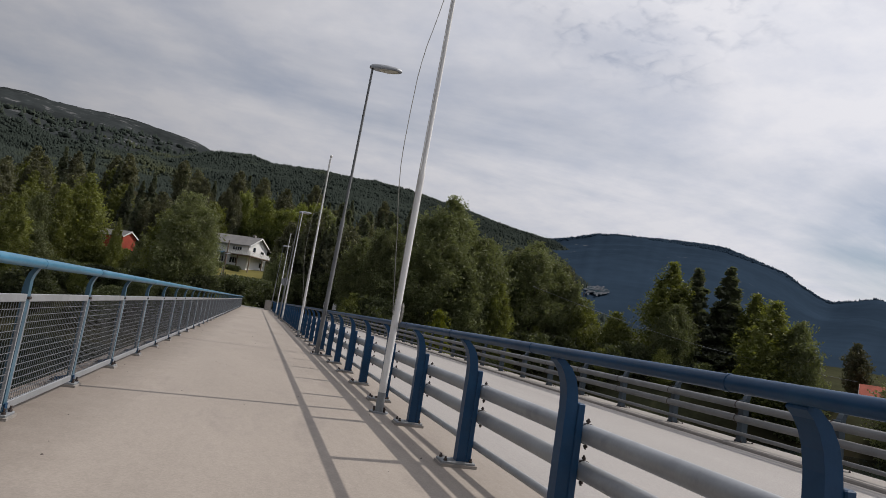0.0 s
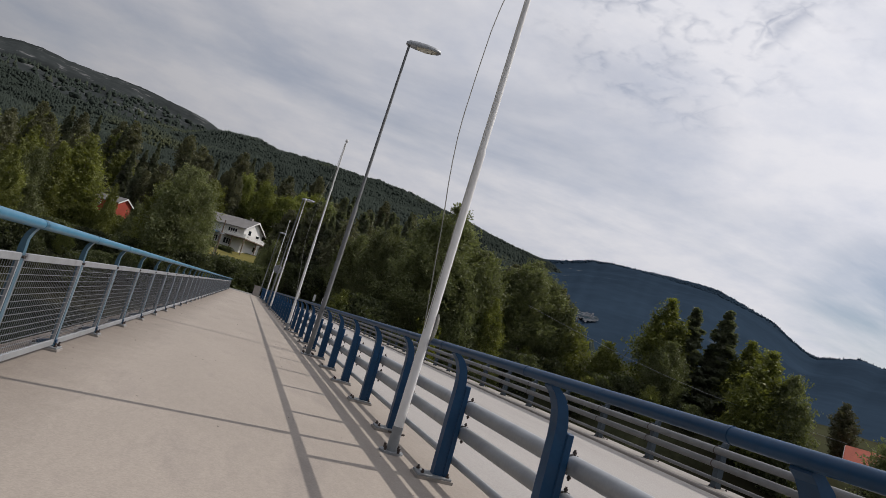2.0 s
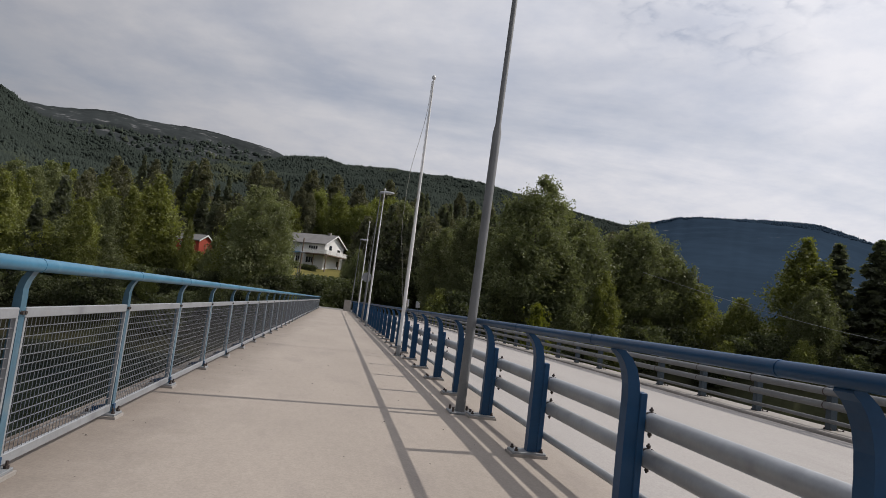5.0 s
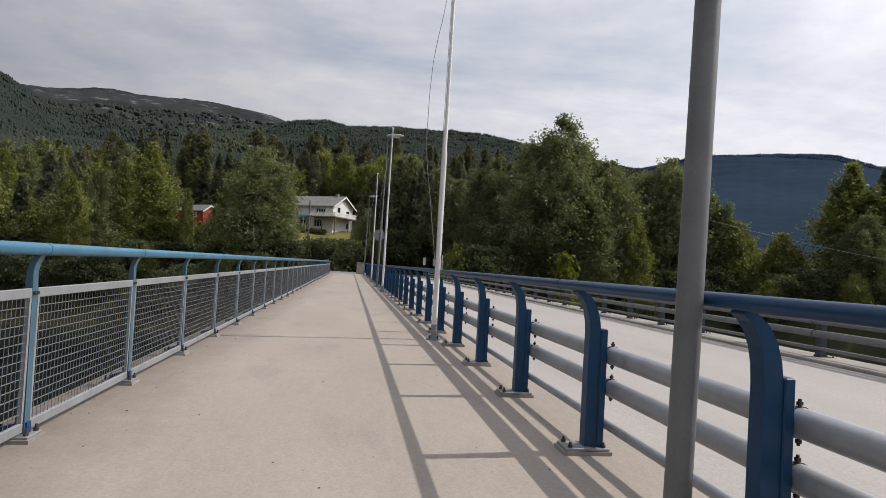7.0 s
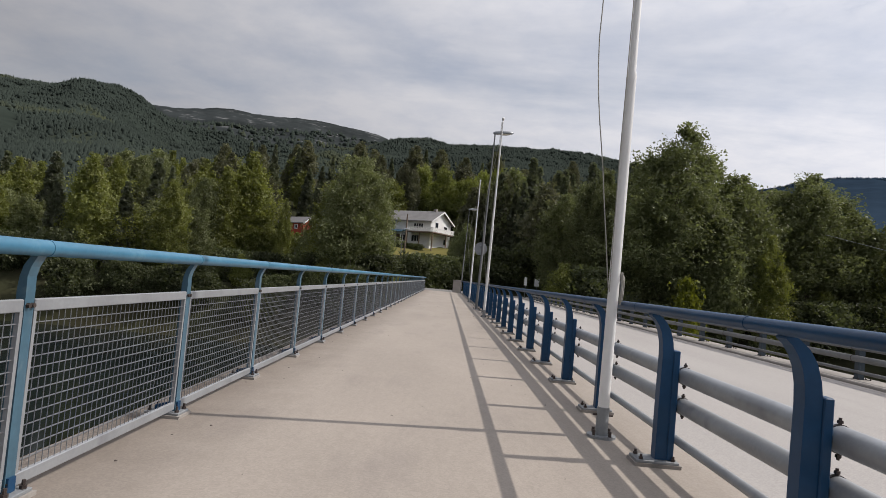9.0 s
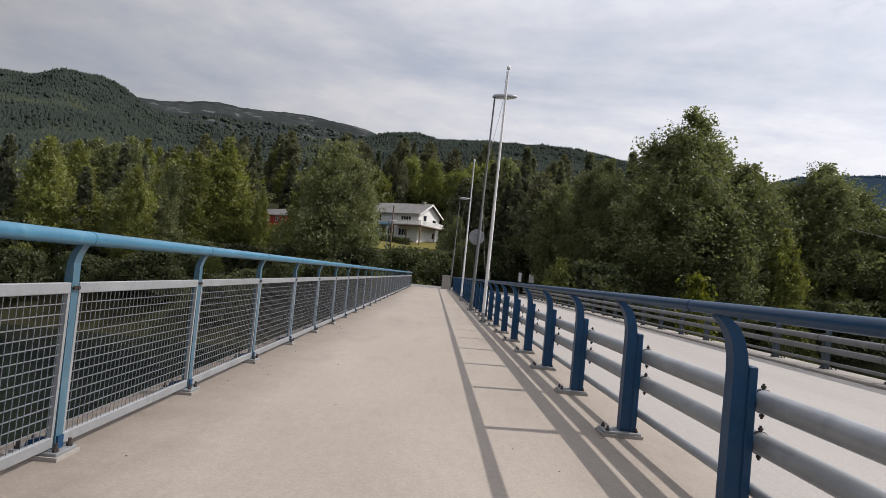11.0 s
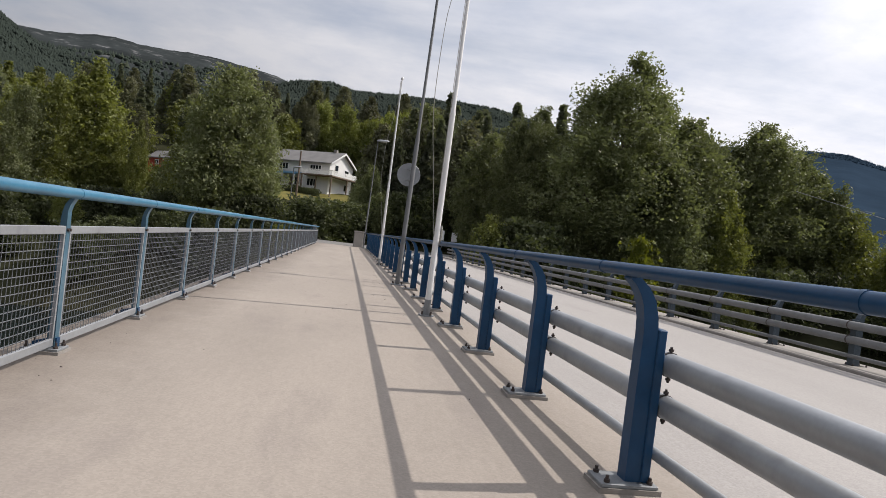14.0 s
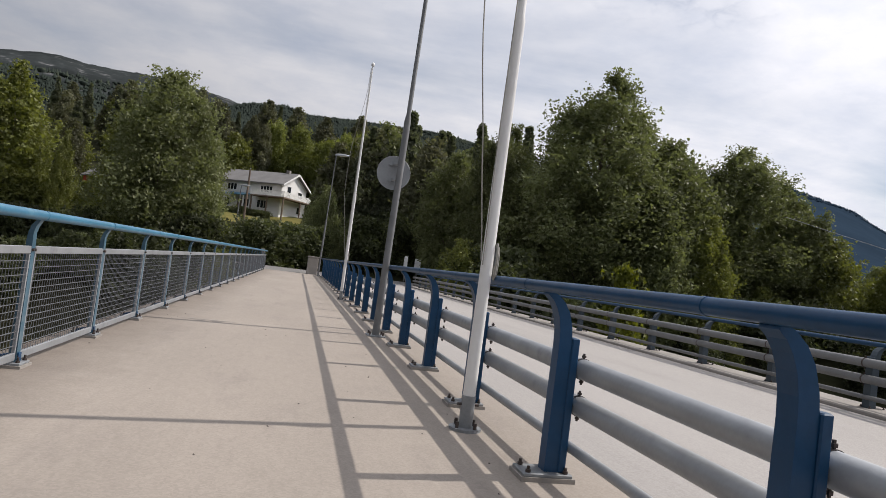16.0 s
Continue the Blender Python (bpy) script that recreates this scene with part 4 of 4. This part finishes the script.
CLUMP4 = ((0, 0, 1, 0.8), (0.32, 0.2, 0.88, 0.66), (-0.36, 0.1, 0.84, 0.66), (0.05, -0.38, 0.78, 0.68))
CLUMP7 = ((0, 0, 1, 0.62), (0.36, 0.1, 0.86, 0.58), (-0.38, 0.1, 0.84, 0.56), (0.1, -0.4, 0.74, 0.6), (0.0, 0.4, 0.9, 0.58), (0.55, -0.2, 0.68, 0.5), (-0.55, -0.2, 0.64, 0.5))
KINDS = {
    "alder": (broadleaf(11, 15, 8.8, 25000, M["leaf"], M["bark"], 0.19, cone_oval, 0.03, -0.16, 0.2, CLUMP4), "alder tree with dense dark green leaves", 15),
    "near_alder": (broadleaf(31, 15, 8.8, 36000, M["leaf"], M["bark"], 0.165, cone_oval, 0.03, -0.04, 0.2, CLUMP4), "alder tree with a dense pointed green crown", 15),
    "alder_b": (broadleaf(12, 14, 8.6, 18000, M["leaf"], M["bark"], 0.21, oval, 0.03, -0.14, 0.2, CLUMP4), "broadleaf tree with a rounded green crown", 14),
    "aspen": (broadleaf(13, 25, 15.5, 90000, M["leaf"], M["bark"], 0.195, oval, 0.03, -0.01, 0.35, CLUMP7), "tall spreading aspen with fluttering green leaves", 25),
    "birch": (broadleaf(14, 14, 6.6, 16500, M["leaf_light"], M["birch_bark"], 0.18, spire, 0.04, -0.14, 0.17, CLUMP4), "birch with light green leaves and pale bark", 14),
    "sallow": (broadleaf(15, 10, 7.2, 11500, M["leaf_light"], M["bark"], 0.205, oval, 0.02, -0.16, 0.16, CLUMP4), "yellowish green sallow tree on the bank", 10),
    "bright_birch": (broadleaf(18, 14, 7.5, 12000, M["leaf_bright"], M["birch_bark"], 0.24, oval, 0.12, -0.12, 0.17, CLUMP4), "birch with bright yellow-green leaves behind the house", 14),
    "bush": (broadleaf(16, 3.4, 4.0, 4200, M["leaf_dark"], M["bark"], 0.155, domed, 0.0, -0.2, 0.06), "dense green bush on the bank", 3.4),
    "yellow_bush": (broadleaf(17, 4.4, 2.6, 2800, M["leaf_yellow"], M["bark"], 0.13, spire, 0.0, -0.15, 0.05), "young tree with yellow-green leaves", 4.4),
    "spruce": (conifer(21, 18, 6.8, 15000, M["needle"], 0.34, 0.05, 1.0), "dark green spruce with drooping branches", 18),
    "spruce_b": (conifer(22, 15, 6.0, 10000, M["needle"], 0.38, 0.04, 0.8), "dark green spruce in the wood", 15),
    "pine": (broadleaf(23, 18, 7.4, 8000, M["needle_pine"], M["bark"], 0.36, cone_oval, 0.15, -0.05, 0.24, CLUMP4), "pine with a grey-green crown", 18),
}
FAR_KINDS = {
    "alder": broadleaf(41, 15, 8.8, 10000, M["leaf"], M["bark"], 0.29, cone_oval, 0.03, -0.16, 0.2, CLUMP4),
    "alder_b": broadleaf(42, 14, 8.6, 8000, M["leaf"], M["bark"], 0.30, oval, 0.03, -0.14, 0.2, CLUMP4),
    "birch": broadleaf(44, 14, 6.6, 7500, M["leaf_light"], M["birch_bark"], 0.26, spire, 0.04, -0.14, 0.17, CLUMP4),
    "sallow": broadleaf(45, 10, 7.2, 5500, M["leaf_light"], M["bark"], 0.29, oval, 0.02, -0.16, 0.16, CLUMP4),
    "spruce": conifer(51, 18, 6.8, 8000, M["needle"], 0.44, 0.05, 1.0),
    "spruce_b": conifer(52, 15, 6.0, 6000, M["needle"], 0.47, 0.04, 0.8),
    "pine": broadleaf(53, 18, 7.4, 5500, M["needle_pine"], M["bark"], 0.42, cone_oval, 0.15, -0.05, 0.24, CLUMP4),
}
NAMES = {"alder": "alder_tree", "near_alder": "alder_tree", "alder_b": "broadleaf_tree", "aspen": "aspen_tree", "birch": "birch_tree", "sallow": "sallow_tree", "bright_birch": "birch_tree", "bush": "bush",
         "yellow_bush": "young_tree", "spruce": "spruce_tree", "spruce_b": "spruce_tree", "pine": "pine_tree"}
planted = {}


def plant(kind, x, y, top=None, tall=None, wide=1.0, turn=None, sink=0.3):
    """A tree that stands on the ground; top is the height of its tip above the footway."""
    (trunk, crown), label, full = KINDS[kind]
    if y > 110:
        trunk, crown = FAR_KINDS.get(kind, (trunk, crown))
    z = ground_z(x, y) - sink
    if top is not None:
        tall = top - z
    s = (tall or full) / full
    k = len(planted)
    turn = (k * 77.7) % 360 if turn is None else turn
    m = Matrix.LocRotScale((x, y, z), Euler((0, 0, radians(turn))), (s * wide, s * wide, s))
    e = new(NAMES[kind], None)
    e.matrix_basis = m
    tagged(e, label, "bush" if "bush" == kind else "tree", "trees on the bank")
    part("trunk", trunk, None, e)
    part("crown", crown, None, e)
    planted[k] = e
    return e


rnd = random.Random(5)
# right bank: the tall aspen, its neighbours and the spruces
plant("aspen", 25.7, 84.5, top=20.4, wide=1.18)
plant("aspen", 18.5, 89.0, top=15.5, wide=0.9)
plant("aspen", 42.0, 87.0, top=16.9, wide=1.25)
plant("alder", 31.8, 84.0, top=15.0, wide=1.1)
plant("alder_b", 35.5, 90.0, top=15.6, wide=1.1)
plant("alder", 15.0, 94.5, top=13.0)
plant("alder_b", 29.0, 79.0, top=8.0, wide=0.9)
plant("birch", 33.5, 79.0, top=8.5, wide=0.9)
plant("alder_b", 46.0, 84.0, top=12.0)
plant("sallow", 48.0, 82.0, top=8.6)
plant("sallow", 52.5, 79.0, top=7.4)
plant("alder", 50.0, 92.0, top=11.5)
plant("alder", 55.5, 84.0, top=7.0)
plant("yellow_bush", 23.4, 74.2, top=2.9, wide=0.75)
plant("birch", 61.0, 78.2, top=16.3, wide=1.25)
plant("spruce", 64.2, 76.4, top=16.6, wide=1.55)
plant("spruce", 68.2, 74.2, top=17.4, wide=1.6)
plant("birch", 71.0, 71.5, top=13.0, wide=1.4)
plant("alder", 58.5, 73.0, top=9.5)
plant("birch", 65.5, 61.7, top=11.0, wide=1.5)
plant("alder_b", 66.8, 59.0, top=8.6, wide=0.85)
plant("alder", 76.0, 50.0, top=6.5)
plant("alder", 76.0, 76.0, top=10.0)
plant("spruce_b", 90.0, 50.0, top=8.5, wide=1.4)
plant("pine", 96.0, 76.0, top=9.0)
plant("alder", 100.0, 66.0, top=9.0)
for i in range(34):          # low growth along the right shore
    x = 12.5 + i * 2.4 + rnd.uniform(-1, 1)
    y = 77.5 - 0.6 * max(x - 42, 0) + rnd.uniform(-1.5, 4.0)
    plant("bush" if i % 3 or x > 64 else "sallow", x, y, tall=rnd.uniform(3.2, 6.0) if x < 64 else rnd.uniform(1.4, 2.2))
# the dark wood behind the road
for i in range(50):
    x, y = rnd.uniform(2, 62), rnd.uniform(102, 128)
    tall = rnd.uniform(13, 17.5)
    if x < 7 and y < 112:
        continue
    plant(("spruce", "pine", "spruce_b", "pine", "alder")[i % 5], x, y, tall=tall)
for x, y, top in ((12.8, 114.5, 22.1), (22.5, 115.7, 22.4), (28.9, 115, 23.0), (8.0, 116, 19.5), (17.5, 118, 21.0), (26, 111, 19.5), (11, 108, 17), (17, 109, 18.5), (21, 106, 18), (33, 112, 18.5), (6.0, 109, 14), (37, 108, 17),
                 (15, 124, 22.5), (20, 126, 22.8), (25, 124, 23.2), (9.5, 126, 21.5), (31, 122, 22)):
    plant("spruce", x, y, top=top)
for i in range(20):          # undergrowth at the wood's edge
    plant("bush" if i % 2 else "alder_b", 5 + i * 2.5 + rnd.uniform(-1, 1), 100.5 + rnd.uniform(-1, 2.5), tall=rnd.uniform(3.5, 9.0))
for x, y, top in ((3.0, 108, 9.5), (1.6, 114, 8.0), (4.4, 118, 14.5), (4.0, 103.5, 6.0), (2.5, 125, 11.5), (5.2, 132, 17.0), (3.5, 150, 16.0)):
    plant("alder_b", x, y, top=top, wide=0.8)
# behind the house
for i in range(24):
    x, y = -24 + i * 1.75 + rnd.uniform(-1, 1), 174 + rnd.uniform(-4, 8)
    top = rnd.uniform(26.0, 30.5)
    plant("bright_birch" if -9 < x < 16 else "pine", x, y, top=top, wide=0.85 if -9 < x < 16 else 0.62)
for i in range(30):
    plant(("pine", "spruce")[i % 2], -75 + i * 4.4 + rnd.uniform(-2, 2), 196 + rnd.uniform(-8, 22), tall=rnd.uniform(12, 16))
# left bank
plant("near_alder", -10.3, 84.5, top=13.7, wide=1.0)
plant("near_alder", -8.4, 86.5, top=10.6, wide=0.85)
plant("birch", -13.6, 88.0, top=11.2, wide=1.0)
plant("birch", -26.9, 99.5, top=15.6, wide=1.1)
plant("birch", -29.5, 97.0, top=13.0, wide=1.0)
plant("alder", -31.5, 95.0, top=11.0, wide=0.8)
plant("alder_b", -17.0, 95.0, top=7.6, wide=0.8)
plant("spruce_b", -17.0, 112.0, top=13.0)
plant("birch", -21.3, 97.0, top=9.6, wide=0.55)
for x, y, top in ((-24.5, 99.0, 7.2), (-22.2, 99.0, 5.7), (-20.0, 99.5, 5.5), (-17.8, 98.5, 5.4), (-15.4, 98.0, 6.0), (-13.6, 96.0, 6.4)):
    plant("sallow", x, y, top=top, wide=0.9)
for i in range(44):
    x = -30 - i * 1.55 + rnd.uniform(-1.2, 1.2)
    row = i % 3
    y = 83 + row * 6.5 + rnd.uniform(-2, 2)
    kind = ("birch", "alder", "sallow", "spruce_b", "birch", "alder_b")[(i * 5 + row) % 6]
    plant(kind, x, y, top=rnd.uniform(8.0, 11.0) + row * 1.5)
for i in range(34):
    x = -4.5 - i * 2.1 + rnd.uniform(-1, 1)
    plant("bush" if i % 4 else "sallow", x, 79.0 + rnd.uniform(-2.5, 3.0), tall=rnd.uniform(2.6, 4.6))
for i in range(26):          # a close row along the left shore
    x = -15 - i * 2.2 + rnd.uniform(-0.8, 0.8)
    if -26 < x < -14:
        plant("bush", x, 86 + rnd.uniform(-1.5, 1.5), tall=rnd.uniform(3.0, 4.2))
    else:
        plant(("alder_b", "sallow")[i % 2], x, 85 + rnd.uniform(-1.5, 1.5), top=rnd.uniform(4.5, 7.5), wide=1.1)
for i in range(9):           # the hedge in front of the house
    plant("bush", -12.5 + i * 0.9, 141.0 - 0.35 * i + rnd.uniform(-0.3, 0.3), tall=rnd.uniform(1.1, 1.6))
for i in range(12):
    plant("bush", -14.5 - i * 1.2 + rnd.uniform(-0.6, 0.6), 92 + (i % 3) * 4 + rnd.uniform(-1, 1), tall=rnd.uniform(2.6, 3.9))
for i in range(40):
    x, y = rnd.uniform(-95, -15), rnd.uniform(112, 165)
    if (-34 < x < -12 and y < 124) or abs(x + 0.25 * (y - 15)) < 6.0:
        continue
    plant(("spruce", "pine", "birch", "alder", "spruce_b")[i % 5], x, y, tall=rnd.uniform(10, 15.5))
for i in range(44):
    x, y = rnd.uniform(-80, -13), rnd.uniform(150, 200)
    if abs(x + 32.5) < 6.5 and y < 160:
        continue
    plant(("pine", "sallow", "spruce_b", "pine")[i % 4], x, y, tall=rnd.uniform(9, 14))
for i in range(26):          # slope under the house
    x, y = -13.5 + (i % 13) * 1.25 + rnd.uniform(-0.6, 0.6), 100 + (i // 13) * 11 + rnd.uniform(-3, 5)
    plant("sallow" if i % 13 < 7 else "bush", x, y, top=1.0 + (y - 26) * 0.043 * rnd.uniform(0.7, 1.0), wide=1.15)

# ---------------------------------------------------------------- houses
def gable_house(name, label, at, length, depth, eave, ridge, wall_mat, roof_mat, over=0.5):
    h = thing(name, label, "house", at=at)
    w = Build()
    t = 0.2
    w.slab([(-depth / 2, -1.5), (depth / 2, -1.5), (depth / 2, eave), (0, ridge), (-depth / 2, eave)], -length / 2, length / 2)
    walls = part("wall", w, wall_mat, h)
    r = Build()
    k = (ridge - eave) / (depth / 2)
    for s in (1, -1):
        o = depth / 2 + over
        r.slab([(s * 0.0, ridge + 0.06), (s * o, eave - k * over + 0.06), (s * o, eave - k * over + 0.24), (0, ridge + 0.26)], -length / 2 - over, length / 2 + over)
    roof = part("roof", r, roof_mat, h)
    for s in (1, -1):
        for e in (1, -1):
            o = depth / 2 + over
            y = e * (length / 2 + over)
            b = Build().slab([(0, ridge - 0.12), (s * o, eave - k * over - 0.12), (s * o, eave - k * over + 0.2), (0, ridge + 0.22)], y - 0.03 + e * 0.035, y + 0.03 + e * 0.035)
            part("bargeboard", b, M["white"], roof)
    return h, walls, roof


def house_window(parent, x, y, z, w, h, axis, panes=2):
    """A window with its frame; axis 'x': in a wall facing along x, 'y': along y."""
    s = 1 if axis == "x" else -1
    def bx(b, u0, u1, z0, z1, d0, d1):
        if axis == "x":
            b.box(x + d0, y + u0, z0, x + d1, y + u1, z1)
        else:
            b.box(x + u0, y - d1, z0, x + u1, y - d0, z1)
    f = Build()
    bx(f, -w / 2 - 0.1, w / 2 + 0.1, z - 0.1, z, 0.0, 0.07)
    bx(f, -w / 2 - 0.1, w / 2 + 0.1, z + h, z + h + 0.1, 0.0, 0.07)
    for k in range(panes + 1):
        u = -w / 2 + w * k / panes
        bx(f, u - 0.05, u + 0.05, z, z + h, 0.0, 0.065)
    win = part("window", f, M["white"], parent)
    for k in range(panes):
        p = Build()
        bx(p, -w / 2 + w * k / panes + 0.05, -w / 2 + w * (k + 1) / panes - 0.05, z, z + h, 0.005, 0.03)
        part("pane", p, M["window"], win)


# the long side and the gable end both face the river at a slant
HL, HD = 12.6, 7.8
house, hwall, hroof = gable_house("white_house", "white two-storey wooden house with a grey roof and a balcony", pose(-6.9, 148.3, 7.6, 0, 0, -121),
                                  HL, HD, 5.1, 7.2, M["siding"], M["roof"], 0.6)
for k in range(24):        # boards along the long wall
    z = 0.1 + k * 0.2
    part("board", Build().box(HD / 2, -HL / 2, z, HD / 2 + 0.02, HL / 2, z + 0.17), M["siding"], hwall)
FX = HD / 2 + 0.02
for y, z, w, h, panes in ((HL / 2 - 2.9, 3.5, 2.3, 0.95, 4), (-3.4, 3.45, 1.9, 1.0, 3), (HL / 2 - 3.4, 0.8, 2.0, 1.2, 3), (-0.2, 0.8, 1.1, 1.2, 2), (-4.2, 0.8, 1.3, 1.2, 2)):
    house_window(hwall, FX, y, z, w, h, "x", panes)
for x, z, w, h in ((1.7, 3.1, 1.0, 1.8), (-1.8, 3.4, 1.2, 1.0), (-2.0, 0.7, 1.2, 1.1)):
    g = Build()
    g.box(x - w / 2 - 0.1, HL / 2, z - 0.1, x + w / 2 + 0.1, HL / 2 + 0.06, z + h + 0.1)
    win = part("window", g, M["white"], hwall)
    part("pane", Build().box(x - w / 2, HL / 2 + 0.05, z, x + w / 2, HL / 2 + 0.075, z + h), M["window"], win)
part("chimney", Build().box(-0.3, 4.4, 6.6, 0.3, 5.0, 7.9, 0.02), M["concrete"], hroof)
BY = HL / 2
balcony = part("balcony", Build().plate([(HD / 2 + 0.03, BY - 4.6), (HD / 2 + 1.9, BY - 4.6), (HD / 2 + 1.9, BY + 1.9), (-HD / 2 + 0.6, BY + 1.9), (-HD / 2 + 0.6, BY + 0.08), (HD / 2 + 0.03, BY + 0.08)], 2.55, 2.75),
               M["timber"], house, "timber balcony floor on posts")
for a, b2, c2, d2 in ((HD / 2 + 1.84, BY - 4.6, HD / 2 + 1.9, BY + 1.9), (-HD / 2 + 0.6, BY + 1.84, HD / 2 + 1.83, BY + 1.9)):
    part("handrail", Build().box(a, b2, 3.55, c2, d2, 3.63), M["siding"], balcony)
    along_x = c2 - a > 1
    span = (c2 - a) if along_x else (d2 - b2)
    for k in range(int(span / 0.17)):
        u = k * 0.17
        q = (a + u, b2 + 0.02, a + u + 0.11, b2 + 0.045) if along_x else (a + 0.02, b2 + u, a + 0.045, b2 + u + 0.11)
        part("slat", Build().box(q[0], q[1], 2.72, q[2], q[3], 3.55), M["siding"], balcony)
for px, py in ((HD / 2 + 1.75, BY - 4.4), (HD / 2 + 1.75, BY - 1.4), (HD / 2 + 1.75, BY + 1.7), (0.4, BY + 1.7), (-HD / 2 + 0.8, BY + 1.7)):
    part("post", Build().box(px - 0.1, py - 0.1, -1.2, px + 0.1, py + 0.1, 2.55), M["timber"], balcony)
porch = part("porch", Build().slab([(HD / 2 + 0.03, 2.9), (HD / 2 + 2.0, 2.45), (HD / 2 + 2.0, 2.55), (HD / 2 + 0.03, 3.05)], -3.4, 0.6), M["lightblue"], house, "pale blue porch roof")
for py in (-3.2, 0.4):
    part("post", Build().box(HD / 2 + 1.8, py - 0.07, -0.5, HD / 2 + 1.92, py + 0.07, 2.45), M["siding"], porch)
part("door", Build().box(FX, -1.95, 0.0, FX + 0.05, -1.0, 2.05), M["timber"], hwall, "dark wooden front door")

lv, lf = [], []
for j in range(12):
    for i in range(24):
        x, y = -15 + i * 0.85, 127.5 + j * 1.4
        lv.append((x, y, ground_z(x, y) + 0.06))
for j in range(11):
    for i in range(23):
        lf.append((j * 24 + i, j * 24 + i + 1, (j + 1) * 24 + i + 1, (j + 1) * 24 + i))
structure("lawn", mesh_arrays("lawn", lv, lf, M["lawn"]), None, "dry yellowish lawn below the white house", "lawn")

shed, swall, sroof = gable_house("red_barn", "small red wooden barn with a grey roof among the trees", pose(-32.35, 151.2, 7.6, 0, 0, -128), 8.0, 3.6, 2.7, 3.9, M["red"], M["roof"], 0.3)
for wy in (-1.6, 1.6):
    house_window(swall, 1.82, wy, 1.5, 0.9, 0.7, "x", 2)
for k in range(26):
    part("board", Build().box(1.8, -4.0 + k * 0.307, -0.5, 1.82, -4.0 + k * 0.307 + 0.28, 2.55), M["red"], swall)
far_house, fwall, froof = gable_house("red_roofed_house", "low white house with a red tiled roof by the river", pose(93.0, 64.8, -4.0, 0, 0, -140), 11.0, 8.0, 3.0, 6.4, M["siding"], M["red_roof"], 0.5)
house_window(fwall, 4.0, 2.0, 1.0, 1.4, 1.1, "x", 2)
house_window(fwall, 4.0, -2.0, 1.0, 1.4, 1.1, "x", 2)

# ---------------------------------------------------------------- roadside things on the far bank
up = thing("utility_pole", "dark tarred wooden utility pole below the house", "utility pole", at=(-6.3, 112.0, ground_z(-6.3, 112) - 0.3))
part("pole", Build().tube([(0, 0, 0), (0, 0, 4), (0, 0, 8.7)], [0.15, 0.13, 0.10], 10), M["timber"], up, smooth=True)
part("cap", Build().tube([(0, 0, 8.7), (0, 0, 8.78)], [0.12, 0.04], 10), M["galv_dull"], up)
street_lamp(-5.9, 100.0, ground_z(-5.9, 100) - 0.1, 8.0, "pale street lamp beside the road below the house", 3.6, 0, 0, 1.5)
for x, y, w in ((9.8, 88.0, 0.32), (11.9, 93.6, 0.6)):
    b = thing("marker_board", "white roadside marker board on a steel post", "road marker", "marker boards", (x, y, ground_z(x, y)))
    hgt = 2.35 - ground_z(x, y)
    part("board", Build().box(-w / 2, -0.02, hgt - 0.95, w / 2, 0.012, hgt, 0.005), M["white"], b)
    part("post", Build().tube([(0, 0.045, -0.3), (0, 0.045, hgt - 0.1)], 0.03, 10), M["galv_dull"], b)
wire = thing("overhead_wire", "thin overhead wire hanging between the trees", "cable", at=(0, 0, 0))
part("wire", Build().tube([(36 + 38 * q, 74 - 17.5 * q, 8.8 - 6.2 * q - 1.3 * math.sin(math.pi * q)) for q in np.linspace(0, 1, 21)], 0.022, 5), M["galv_dull"], wire)
snag = thing("dead_tree", "bare dead tree standing above the bushes", "tree", at=(49.3, 84.5, ground_z(49.3, 84.5) - 0.3))
part("trunk", Build().tube([(0, 0, 0), (0.2, 0, 6), (0.1, 0, 12.2)], [0.16, 0.11, 0.03], 7), M["bark"], snag)
for k in range(9):
    z, a = 7.5 + k * 0.5, k * 2.4
    L = 1.5 - k * 0.1
    part("branch", Build().tube([(0.18, 0, z), (0.18 + L * 0.6 * math.cos(a), L * 0.6 * math.sin(a), z + 0.3), (0.18 + L * math.cos(a), L * math.sin(a), z + 0.9)], [0.04, 0.025, 0.01], 5), M["bark"], snag)

# small stones and bits of leaf that lie on the footway
gv, gf = [], []
grnd = random.Random(9)
for _ in range(230):
    x, y = grnd.uniform(-1.55, 2.1), grnd.uniform(-8, 46)
    if grnd.random() < 0.45:
        x = grnd.uniform(-1.6, -1.1) if grnd.random() < 0.6 else grnd.uniform(1.5, 2.1)
    e = grnd.uniform(0.004, 0.011)
    n0 = len(gv)
    a0 = grnd.random() * 6
    for k in range(5):
        a = a0 + k * 1.2566
        gv.append((x + e * grnd.uniform(0.7, 1.4) * math.cos(a), y + e * grnd.uniform(0.7, 1.4) * math.sin(a), 0.0005))
    gv.append((x, y, e * grnd.uniform(0.5, 1.1)))
    gf += [(n0 + k, n0 + (k + 1) % 5, n0 + 5) for k in range(5)]
tagged(new("grit", mesh_arrays("grit", gv, gf, M["dark_steel"])), "scattered dark grit on the concrete footway", "grit", "", "stuff")
